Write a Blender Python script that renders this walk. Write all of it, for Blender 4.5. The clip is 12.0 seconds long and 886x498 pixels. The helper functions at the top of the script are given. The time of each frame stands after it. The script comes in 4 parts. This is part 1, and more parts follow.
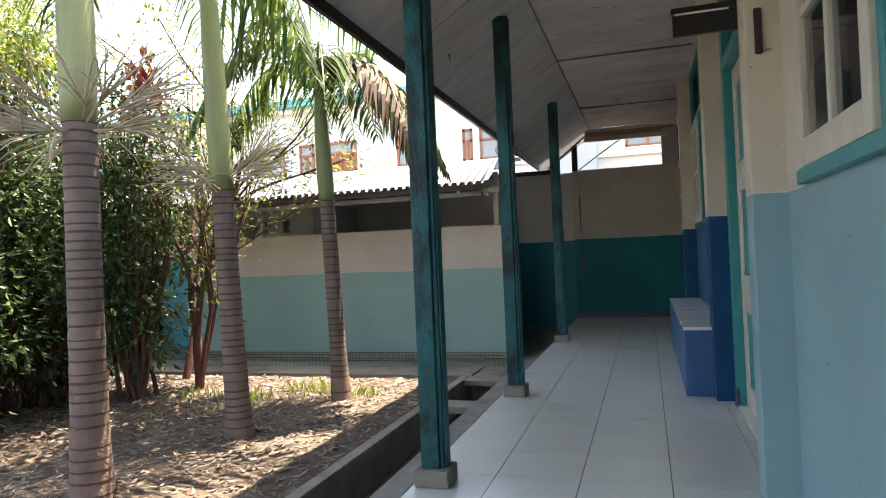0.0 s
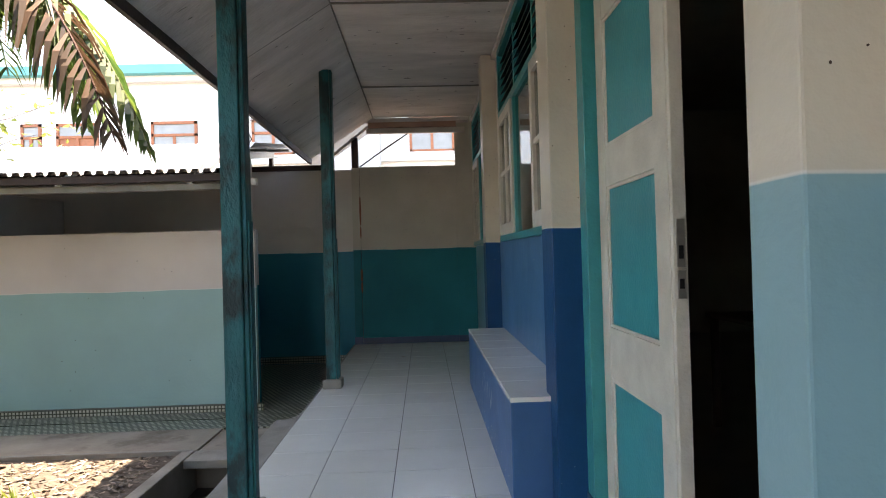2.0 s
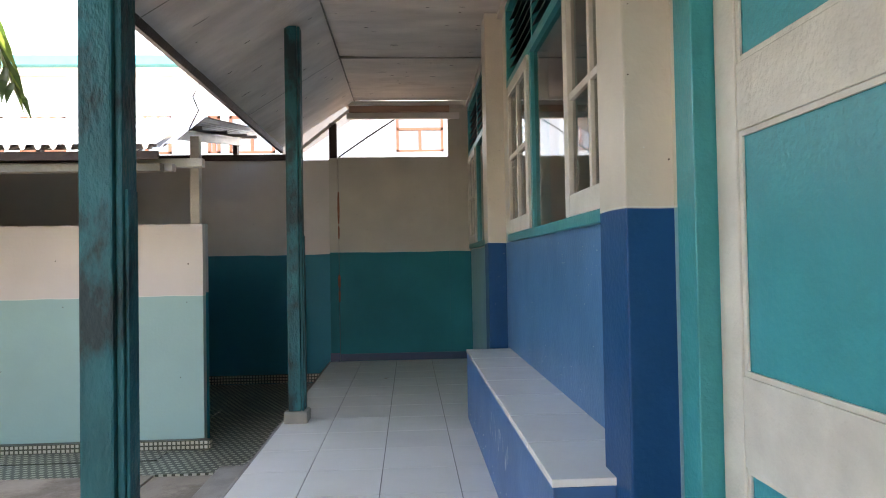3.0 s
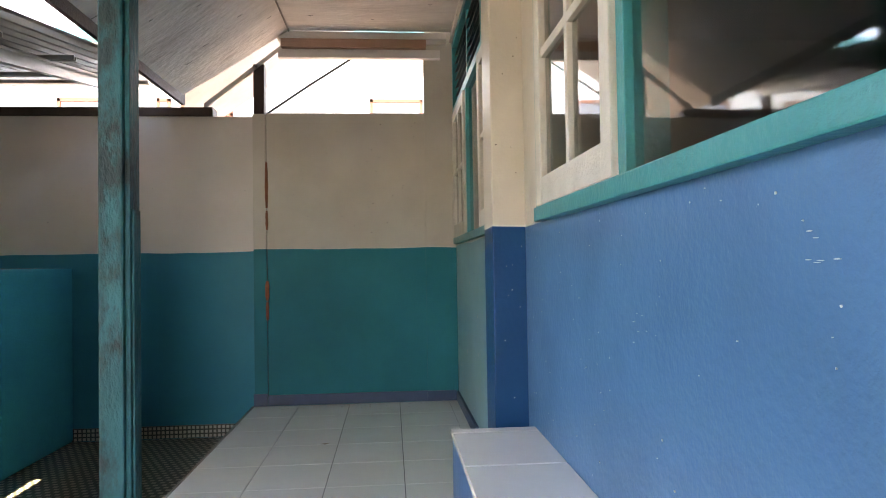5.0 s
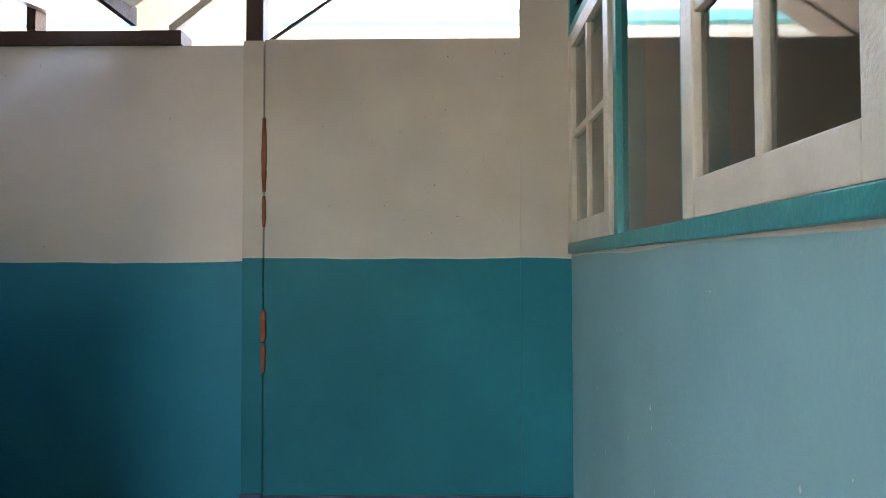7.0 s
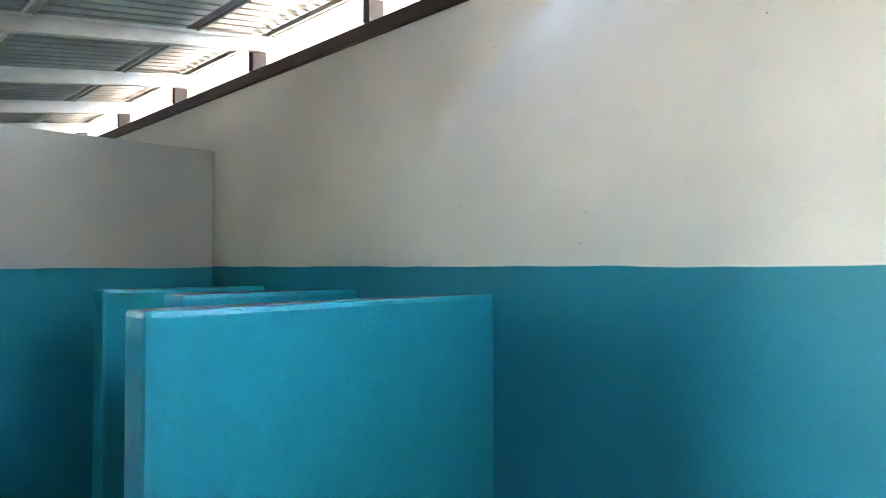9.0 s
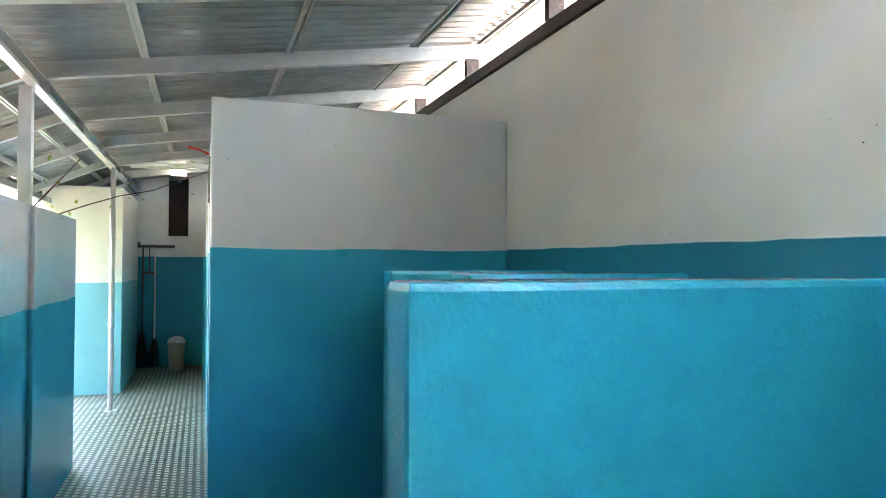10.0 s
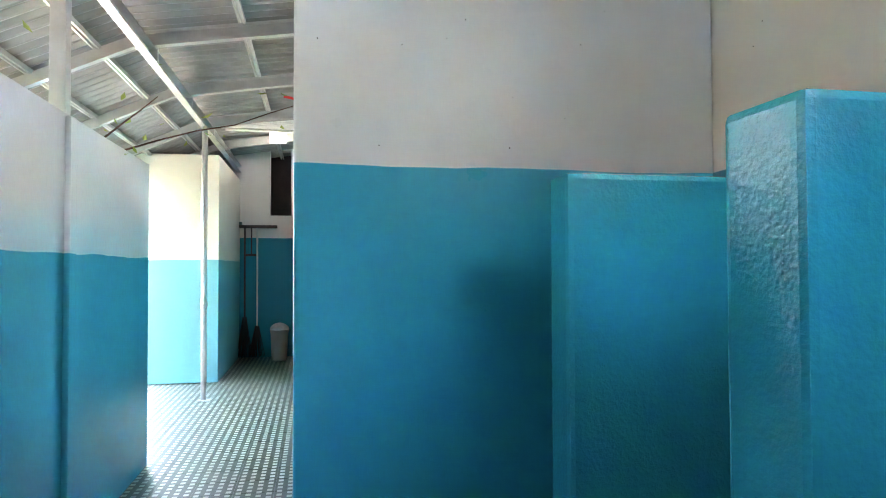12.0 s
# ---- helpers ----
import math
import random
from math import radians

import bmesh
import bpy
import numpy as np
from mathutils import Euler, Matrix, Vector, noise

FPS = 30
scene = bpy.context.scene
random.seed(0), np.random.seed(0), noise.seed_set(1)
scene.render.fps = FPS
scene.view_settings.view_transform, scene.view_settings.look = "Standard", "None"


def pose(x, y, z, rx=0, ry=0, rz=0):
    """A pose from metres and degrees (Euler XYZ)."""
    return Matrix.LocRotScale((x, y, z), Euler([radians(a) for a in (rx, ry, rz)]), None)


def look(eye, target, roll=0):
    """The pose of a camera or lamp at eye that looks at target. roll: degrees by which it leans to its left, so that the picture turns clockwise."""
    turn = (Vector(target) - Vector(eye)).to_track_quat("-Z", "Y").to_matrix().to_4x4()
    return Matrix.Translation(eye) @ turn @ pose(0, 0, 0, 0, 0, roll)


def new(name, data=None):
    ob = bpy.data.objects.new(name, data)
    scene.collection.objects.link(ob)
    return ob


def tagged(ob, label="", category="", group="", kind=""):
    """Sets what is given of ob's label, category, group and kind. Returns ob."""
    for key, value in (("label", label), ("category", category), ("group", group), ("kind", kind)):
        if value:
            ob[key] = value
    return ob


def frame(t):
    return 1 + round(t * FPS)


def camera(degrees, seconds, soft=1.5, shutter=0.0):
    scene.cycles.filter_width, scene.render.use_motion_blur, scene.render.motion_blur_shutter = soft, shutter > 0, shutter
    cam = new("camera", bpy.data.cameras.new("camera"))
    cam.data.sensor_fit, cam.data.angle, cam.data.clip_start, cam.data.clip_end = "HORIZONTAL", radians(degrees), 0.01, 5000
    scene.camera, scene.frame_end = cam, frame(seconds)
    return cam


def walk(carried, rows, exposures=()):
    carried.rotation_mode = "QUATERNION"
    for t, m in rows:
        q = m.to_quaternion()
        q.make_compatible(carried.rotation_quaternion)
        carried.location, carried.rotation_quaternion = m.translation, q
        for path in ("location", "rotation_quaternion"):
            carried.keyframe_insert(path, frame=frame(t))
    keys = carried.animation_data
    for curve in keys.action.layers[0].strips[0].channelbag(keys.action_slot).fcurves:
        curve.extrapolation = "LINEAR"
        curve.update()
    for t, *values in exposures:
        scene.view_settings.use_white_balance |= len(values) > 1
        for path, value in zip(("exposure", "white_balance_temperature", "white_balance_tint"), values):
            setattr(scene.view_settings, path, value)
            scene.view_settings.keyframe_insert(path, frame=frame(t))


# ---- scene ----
cam = camera(67.9, 12.0, soft=1.0)
PATH = [
    (0, (1.007, 0.611, 1.081), (0.418, 2.522, 1.106), -2.4),
    (0.5, (0.914, 1.043, 1.143), (0.632, 3.023, 1.159), -2.1),
    (1, (0.883, 1.504, 1.166), (0.811, 3.503, 1.174), -2.0),
    (1.5, (0.861, 2.026, 1.165), (0.867, 4.026, 1.177), -1.5),
    (2, (0.855, 2.599, 1.18), (0.913, 4.598, 1.199), -1.6),
    (2.5, (0.866, 3.187, 1.168), (0.948, 5.185, 1.199), -1.2),
    (3, (0.833, 3.758, 1.147), (0.935, 5.755, 1.187), -1.0),
    (3.2, (0.835, 3.993, 1.119), (0.957, 5.989, 1.155), -0.8),
    (4.8, (1.018, 5.83, 1.121), (1.173, 7.824, 1.167), -1.0),
    (5, (1.018, 6.075, 1.137), (1.176, 8.068, 1.183), -0.9),
    (5.5, (1.038, 6.671, 1.136), (1.195, 8.664, 1.189), -0.9),
    (6, (1.016, 7.252, 1.161), (1.179, 9.245, 1.221), -0.6),
    (6.5, (0.939, 7.727, 1.189), (1.112, 9.718, 1.258), -0.6),
    (6.7, (0.967, 7.942, 1.213), (1.088, 9.937, 1.274), -0.4),
    (8.5, (0.414, 9.289, 1.257), (-0.617, 11.001, 1.32), -0.4),
    (9, (0.192, 9.573, 1.267), (-1.222, 10.987, 1.317), -0.2),
    (9.5, (-0.134, 9.73, 1.227), (-1.859, 10.74, 1.271), 0.3),
    (10, (-0.43, 9.884, 1.184), (-2.307, 10.571, 1.228), 0.2),
    (10.5, (-0.698, 9.961, 1.107), (-2.66, 10.346, 1.152), 0.5),
    (11, (-1.088, 9.963, 0.956), (-3.073, 10.207, 0.984), 0.3),
    (11.5, (-1.377, 9.967, 0.896), (-3.362, 10.206, 0.936), -0.1),
    (12, (-1.571, 9.995, 0.886), (-3.538, 10.379, 0.941), -0.2),
]
walk(cam, [(t, look(eye, target, roll)) for t, eye, target, roll in PATH],
     exposures=[(0.0, 2.9, 8500, 14), (1.0, 2.95, 8600, 17), (2.0, 3.3, 8600, 17), (2.5, 3.8, 8700, 17), (3.0, 4.0, 8800, 19), (5.0, 4.8, 9300, 22), (6.7, 5.05, 8400, 20), (8.5, 6.1, 7600, 7), (9.5, 6.9, 7700, 11), (11.0, 7.05, 7600, 12), (12.0, 7.35, 7700, 14)])

# ---- world and sun ----
SUN_DIR = Vector((0.20, 0.34, 1.0)).normalized()
world = bpy.data.worlds.new("sky")
scene.world = world
world.use_nodes = True
wn = world.node_tree
sky = wn.nodes.new("ShaderNodeTexSky")
sky.sky_type = "NISHITA"
sky.sun_disc = False
sky.sun_elevation = math.asin(SUN_DIR.z)
sky.sun_rotation = math.atan2(SUN_DIR.x, SUN_DIR.y)
sky.air_density, sky.dust_density, sky.ozone_density = 1.0, 1.0, 1.0
wn.links.new(sky.outputs[0], wn.nodes["Background"].inputs[0])
wn.nodes["Background"].inputs[1].default_value = 0.15
sun_data = bpy.data.lights.new("sun", "SUN")
sun_data.energy, sun_data.angle, sun_data.color = 3.4, radians(0.6), (1.0, 0.95, 0.86)
sun = new("sun", sun_data)
sun.matrix_world = look(SUN_DIR * 30, (0, 0, 0))


# ---- materials ----
def mat(name, col, rough=0.6, var=0.25, scale=6.0, bump=0.15, bscale=60.0, metal=0.0, stain=None, stain_amt=0.5,
        stain_at=0.6, top=None, line=1.28, spec=0.5, random_col=0.0, stretch=(1, 1, 1), chips=0.0):
    """A surface with variation at two scales; with top, a wall painted in two colours that meet in a wavering line."""
    m = bpy.data.materials.new(name)
    m.use_nodes = True
    nt = m.node_tree
    N, L = nt.nodes.new, nt.links.new
    b = nt.nodes["Principled BSDF"]
    b.inputs["Metallic"].default_value = metal
    b.inputs["Specular IOR Level"].default_value = spec
    geo = N("ShaderNodeNewGeometry")
    mp = N("ShaderNodeMapping")
    mp.inputs["Scale"].default_value = stretch
    L(geo.outputs["Position"], mp.inputs["Vector"])
    pos = mp.outputs[0]

    def noise_tex(s, d=4.0, r=0.55):
        n = N("ShaderNodeTexNoise")
        n.inputs["Scale"].default_value, n.inputs["Detail"].default_value, n.inputs["Roughness"].default_value = s, d, r
        L(pos, n.inputs["Vector"])
        return n.outputs["Fac"]

    def mix(fac, a, c, kind="MIX"):
        x = N("ShaderNodeMix")
        x.data_type, x.blend_type = "RGBA", kind
        for sock, v in ((x.inputs[0], fac), (x.inputs[6], a), (x.inputs[7], c)):
            if isinstance(v, (tuple, float, int)):
                sock.default_value = (*v, 1.0) if isinstance(v, tuple) else v
            else:
                L(v, sock)
        return x.outputs[2]

    def math_node(op, a, c):
        x = N("ShaderNodeMath")
        x.operation = op
        for sock, v in zip(x.inputs, (a, c)):
            if isinstance(v, (float, int)):
                sock.default_value = v
            else:
                L(v, sock)
        return x.outputs[0]

    def ramp(f, lo, hi):
        x = N("ShaderNodeMapRange")
        x.inputs[1].default_value, x.inputs[2].default_value = lo, hi
        L(f, x.inputs[0])
        return x.outputs[0]

    col_out = tuple(col)
    if top is not None:
        sep = N("ShaderNodeSeparateXYZ")
        L(geo.outputs["Position"], sep.inputs[0])
        wob = math_node("MULTIPLY", math_node("SUBTRACT", noise_tex(2.2, 2.0), 0.5), 0.03)
        h = math_node("SUBTRACT", sep.outputs[2], wob)
        col_out = mix(ramp(h, line - 0.002, line + 0.002), tuple(col), tuple(top))
        edge = math_node("MULTIPLY", ramp(h, line - 0.003, line), math_node("SUBTRACT", 1.0, ramp(h, line + 0.003, line + 0.006)))
        col_out = mix(math_node("MULTIPLY", edge, 0.6), col_out, (0.75, 0.76, 0.72))
    f1 = ramp(noise_tex(scale), 0.3, 0.7)
    dark = mix(1.0, col_out, tuple([1 - var] * 3), "MULTIPLY")
    c = mix(f1, dark, col_out)
    f2 = ramp(noise_tex(scale * 9), 0.35, 0.65)
    c = mix(math_node("MULTIPLY", f2, var * 0.5), c, tuple(min(1, v * 0.8) for v in col))if top is None else c
    if stain is not None:
        fs = ramp(noise_tex(scale * 0.7, 6.0, 0.68), stain_at, stain_at + 0.12)
        c = mix(math_node("MULTIPLY", fs, stain_amt), c, tuple(stain))
    if chips:
        fc = ramp(noise_tex(30.0, 5.0, 0.65), 0.745 - 0.06 * chips, 0.76 - 0.06 * chips)
        c = mix(fc, c, (0.62, 0.66, 0.66))
    if random_col:
        oi = N("ShaderNodeObjectInfo")
        hsv = N("ShaderNodeHueSaturation")
        L(c, hsv.inputs["Color"])
        L(math_node("ADD", math_node("MULTIPLY", oi.outputs["Random"], random_col), 1 - random_col / 2), hsv.inputs["Value"])
        c = hsv.outputs[0]
    L(c, b.inputs["Base Color"])
    L(math_node("ADD", math_node("MULTIPLY", noise_tex(scale * 3), 0.12), rough - 0.06), b.inputs["Roughness"])
    if bump:
        bn = N("ShaderNodeBump")
        bn.inputs["Strength"].default_value, bn.inputs["Distance"].default_value = bump, 0.01
        L(math_node("ADD", noise_tex(bscale, 3.0), math_node("MULTIPLY", noise_tex(bscale * 0.12, 3.0), 1.5)), bn.inputs["Height"])
        L(bn.outputs[0], b.inputs["Normal"])
    return m


CREAM = (0.64, 0.585, 0.49)
WHITE = (0.70, 0.69, 0.66)
M_NEAR = mat("pale_teal_and_cream_paint", (0.22, 0.40, 0.45), 0.45, 0.18, 1.5, 0.18, 40, top=CREAM, line=1.29, chips=0.35)
M_BENCHWALL = mat("blue_and_cream_paint", (0.060, 0.205, 0.40), 0.34, 0.34, 1.3, 0.22, 55, top=CREAM, line=1.29, chips=0.5)
M_WINC = mat("pale_turquoise_and_cream_paint", (0.24, 0.47, 0.52), 0.4, 0.15, 1.5, 0.2, 45, top=CREAM, line=1.29, stain=(0.12, 0.3, 0.38), stain_amt=0.25, chips=0.3)
# pilaster blue is darker than the bench wall's: shade of the south faces painted in
M_PILSHADED = mat("shade_darkened_blue_and_cream_paint", (0.002, 0.072, 0.20), 0.4, 0.3, 1.6, 0.16, 55, top=CREAM, line=1.29, chips=0.15, spec=0.2)
M_ENDTEAL = mat("green_teal_and_cream_paint", (0.002, 0.19, 0.23), 0.42, 0.25, 1.2, 0.12, 40, spec=0.08, top=(0.60, 0.565, 0.49), line=1.28)
M_ENDBLUE = mat("blue_teal_and_cream_paint", (0.001, 0.225, 0.305), 0.38, 0.2, 1.0, 0.12, 40, spec=0.14, top=(0.70, 0.65, 0.60), line=1.265)
M_PART = mat("glossy_turquoise_paint", (0.0, 0.37, 0.49), 0.2, 0.18, 1.4, 0.28, 80, spec=0.5)
M_TALL = mat("turquoise_and_white_paint", (0.0, 0.36, 0.50), 0.30, 0.2, 1.2, 0.1, 45, spec=0.25, top=(0.64, 0.63, 0.62), line=1.26)
M_FRONT_IN = mat("blue_and_white_front_paint", (0.004, 0.27, 0.36), 0.24, 0.15, 1.2, 0.1, 45, spec=0.35, top=(0.64, 0.62, 0.62), line=0.945)
M_FRONT_OUT = mat("pale_green_and_white_paint", (0.27, 0.46, 0.45), 0.5, 0.15, 1.2, 0.15, 45, top=(0.64, 0.58, 0.54), line=0.92)
M_BLOCK = mat("turquoise_and_cream_block_paint", (0.11, 0.36, 0.40), 0.4, 0.15, 1.2, 0.15, 45, top=(0.62, 0.57, 0.50), line=0.965)
M_SKIRT = mat("dark_blue_skirting", (0.02, 0.06, 0.13), 0.4, 0.3, 5)
M_POST = mat("weathered_teal_wood_paint", (0.003, 0.135, 0.155), 0.5, 0.45, 7, 0.7, 60, spec=0.3, stain=(0.008, 0.022, 0.026), stain_amt=0.9, stain_at=0.47, stretch=(1, 1, 0.5))
M_TEAL = mat("teal_gloss_frame_paint", (0.008, 0.26, 0.28), 0.35, 0.2, 6, 0.25, 60)
M_DOORTEAL = mat("teal_door_panel_paint", (0.006, 0.27, 0.31), 0.35, 0.15, 4, 0.2, 60)
M_CREAMWOOD = mat("worn_cream_wood_paint", (0.60, 0.57, 0.50), 0.45, 0.2, 8, 0.3, 60, stain=(0.25, 0.2, 0.15), stain_amt=0.35, stain_at=0.64)
M_CEIL = mat("white_board_ceiling", (0.74, 0.69, 0.65), 0.7, 0.3, 2.5, 1.0, 16, stain=(0.40, 0.33, 0.29), stain_amt=0.6, stain_at=0.6, stretch=(0.6, 2.0, 1))
M_WOOD = mat("raw_pinkish_wood", (0.50, 0.30, 0.22), 0.6, 0.3, 5, 0.3, 60, stretch=(0.3, 3, 3))
M_DARKWOOD = mat("dark_brown_wood", (0.045, 0.022, 0.018), 0.6, 0.4, 6, 0.4, 60)
M_TILE = mat("white_glazed_floor_tile", (0.74, 0.715, 0.67), 0.22, 0.07, 2.5, 0.02, 30, random_col=0.05, stain=(0.5, 0.47, 0.43), stain_amt=0.2, stain_at=0.66)
M_GROUT = mat("dark_grey_grout", (0.16, 0.155, 0.15), 0.9, 0.3, 20)
M_CONC = mat("grey_concrete", (0.30, 0.28, 0.25), 0.85, 0.4, 4, 0.5, 50, stain=(0.12, 0.10, 0.08), stain_amt=0.6)
M_DARKCONC = mat("dark_concrete", (0.06, 0.055, 0.045), 0.8, 0.4, 5, 0.6, 40)
M_PAVE = mat("brown_stained_pavement", (0.30, 0.255, 0.21), 0.8, 0.35, 3, 0.4, 40, stain=(0.11, 0.085, 0.065), stain_amt=0.7, stain_at=0.5)
M_SOIL = mat("dry_leafy_soil", (0.135, 0.105, 0.085), 0.95, 0.5, 5, 1.0, 30, stain=(0.06, 0.042, 0.03), stain_amt=0.65, stain_at=0.5)
M_LITTER = mat("dry_fallen_leaf", (0.26, 0.17, 0.11), 0.8, 0.4, 15, 0)
M_TRUNK = mat("grey_ringed_palm_bark", (0.24, 0.175, 0.15), 0.85, 0.4, 7, 0.7, 40, stain=(0.13, 0.095, 0.085), stain_amt=0.6)
M_RING = mat("dark_leaf_scar", (0.10, 0.075, 0.068), 0.9, 0.3, 20)
M_SHAFT = mat("green_palm_crownshaft", (0.29, 0.33, 0.15), 0.45, 0.25, 4, 0.2, 40, stretch=(3, 3, 0.5))
M_TWIG = mat("pale_dry_twig", (0.48, 0.41, 0.30), 0.8, 0.3, 10, 0)
M_BARK = mat("reddish_brown_bark", (0.14, 0.065, 0.05), 0.85, 0.4, 8, 0.5, 40)
M_STEEL = mat("galvanised_steel", (0.52, 0.52, 0.51), 0.42, 0.2, 9, 0.1, 40, metal=0.6)
M_ROOFTIN = mat("corrugated_zinc_sheet", (0.36, 0.36, 0.35), 0.34, 0.35, 3, 0.1, 30, metal=0.6, stain=(0.30, 0.27, 0.23), stain_amt=0.4)
M_FACADE = mat("white_rendered_facade", (0.80, 0.79, 0.76), 0.8, 0.06, 1, 0.05, 20)
M_TEALROOF = mat("turquoise_cornice_paint", (0.12, 0.50, 0.52), 0.6, 0.15, 2)
M_ORANGE = mat("orange_brown_window_wood", (0.38, 0.13, 0.06), 0.55, 0.25, 8)
M_BLACK = mat("black_sign_paint", (0.012, 0.012, 0.014), 0.4, 0.2, 10, 0.05)
M_IRON = mat("dull_lock_steel", (0.5, 0.48, 0.44), 0.35, 0.3, 20, 0.1, 60, metal=0.9)
M_BRICK = mat("bare_red_brick", (0.30, 0.11, 0.06), 0.9, 0.4, 20, 0.6, 60)
M_DARKGLASS = mat("dim_office_glass", (0.30, 0.31, 0.32), 0.15, 0.2, 2, 0)
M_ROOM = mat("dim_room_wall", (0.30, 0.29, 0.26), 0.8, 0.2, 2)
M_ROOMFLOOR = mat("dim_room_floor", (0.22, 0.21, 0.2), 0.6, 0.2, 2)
M_GLOW = bpy.data.materials.new("lit_lamp_cover")
M_GLOW.use_nodes = True
M_GLOW.node_tree.nodes["Principled BSDF"].inputs["Emission Color"].default_value = (1, 0.98, 0.95, 1)
M_GLOW.node_tree.nodes["Principled BSDF"].inputs["Emission Strength"].default_value = 0.15
M_LOUVRE = mat("dark_teal_louvre", (0.012, 0.06, 0.062), 0.5, 0.3, 8)
M_GREYBIN = mat("grey_beige_plastic", (0.22, 0.205, 0.17), 0.5, 0.15, 8, 0.05)
M_BAG = mat("pale_plastic_bag", (0.42, 0.42, 0.40), 0.4, 0.2, 20, 0.3, 30)
M_RED = mat("red_plastic_ribbon", (0.65, 0.03, 0.03), 0.5, 0.1, 10, 0)
M_CABLE = mat("black_cable_rubber", (0.02, 0.02, 0.02), 0.6, 0.1, 10, 0)
M_WHITEPVC = mat("white_cable_sheath", (0.65, 0.65, 0.62), 0.5, 0.1, 10, 0)


def leaf_mat(name, a, b2, trans=0.35):
    m = bpy.data.materials.new(name)
    m.use_nodes = True
    nt = m.node_tree
    N, L = nt.nodes.new, nt.links.new
    p = nt.nodes["Principled BSDF"]
    geo = N("ShaderNodeNewGeometry")
    mx = N("ShaderNodeMix")
    mx.data_type = "RGBA"
    mx.inputs[6].default_value, mx.inputs[7].default_value = (*a, 1), (*b2, 1)
    L(geo.outputs["Random Per Island"], mx.inputs[0])
    L(mx.outputs[2], p.inputs["Base Color"])
    p.inputs["Roughness"].default_value = 0.5
    tr = N("ShaderNodeBsdfTranslucent")
    L(mx.outputs[2], tr.inputs[0])
    sh = N("ShaderNodeMixShader")
    sh.inputs[0].default_value = trans
    L(p.outputs[0], sh.inputs[1])
    L(tr.outputs[0], sh.inputs[2])
    L(sh.outputs[0], nt.nodes["Material Output"].inputs[0])
    return m


M_LEAF = leaf_mat("deep_green_leaf", (0.012, 0.042, 0.012), (0.075, 0.135, 0.03), 0.25)
M_LEAFLIGHT = leaf_mat("yellow_green_leaf", (0.16, 0.22, 0.05), (0.32, 0.36, 0.09), 0.45)
M_FROND = leaf_mat("palm_leaflet_green", (0.03, 0.075, 0.02), (0.15, 0.22, 0.05), 0.4)
M_DEADFROND = leaf_mat("dead_palm_leaflet", (0.05, 0.03, 0.02), (0.14, 0.08, 0.05), 0.2)
M_REDLEAF = leaf_mat("red_new_leaf", (0.20, 0.03, 0.02), (0.34, 0.07, 0.04), 0.4)


def glass_mat(name, tint):
    m = bpy.data.materials.new(name)
    m.use_nodes = True
    p = m.node_tree.nodes["Principled BSDF"]
    p.inputs["Base Color"].default_value = (*tint, 1)
    p.inputs["Transmission Weight"].default_value = 1.0
    p.inputs["Roughness"].default_value = 0.03
    p.inputs["IOR"].default_value = 1.5
    return m


M_GLASS = glass_mat("window_glass", (0.75, 0.80, 0.78))


def mosaic_mat(upright=False):
    """Floor tiles with a woven pattern of pale strips and dark squares."""
    m = mat("woven_mosaic_tile", (0.46, 0.45, 0.37), 0.35, 0.2, 3, 0.05, 40)
    nt = m.node_tree
    N, L = nt.nodes.new, nt.links.new
    p = nt.nodes["Principled BSDF"]
    base = p.inputs["Base Color"].links[0].from_socket
    geo = N("ShaderNodeNewGeometry")
    ck = N("ShaderNodeTexBrick")
    ck.inputs["Brick Width"].default_value, ck.inputs["Row Height"].default_value = 0.055, 0.05
    ck.inputs["Scale"].default_value = 1.0
    ck.inputs["Color1"].default_value = ck.inputs["Color2"].default_value = (1, 1, 1, 1)
    ck.inputs["Mortar"].default_value = (0.10, 0.115, 0.09, 1)
    ck.inputs["Mortar Size"].default_value = 0.013
    if upright:
        sp, cm = N("ShaderNodeSeparateXYZ"), N("ShaderNodeCombineXYZ")
        L(geo.outputs["Position"], sp.inputs[0])
        L(sp.outputs[0], cm.inputs[0])
        L(sp.outputs[2], cm.inputs[1])
        L(cm.outputs[0], ck.inputs["Vector"])
        ck.offset = 0.0
        ck.inputs["Brick Width"].default_value = ck.inputs["Row Height"].default_value = 0.034
        ck.inputs["Mortar Size"].default_value = 0.006
    else:
        L(geo.outputs["Position"], ck.inputs["Vector"])
    mx = N("ShaderNodeMix")
    mx.data_type, mx.blend_type = "RGBA", "MULTIPLY"
    mx.inputs[0].default_value = 1.0
    L(base, mx.inputs[6])
    L(ck.outputs[0], mx.inputs[7])
    L(mx.outputs[2], p.inputs["Base Color"])
    return m


M_MOSAIC = mosaic_mat()
M_MOSAICUP = mosaic_mat(True)


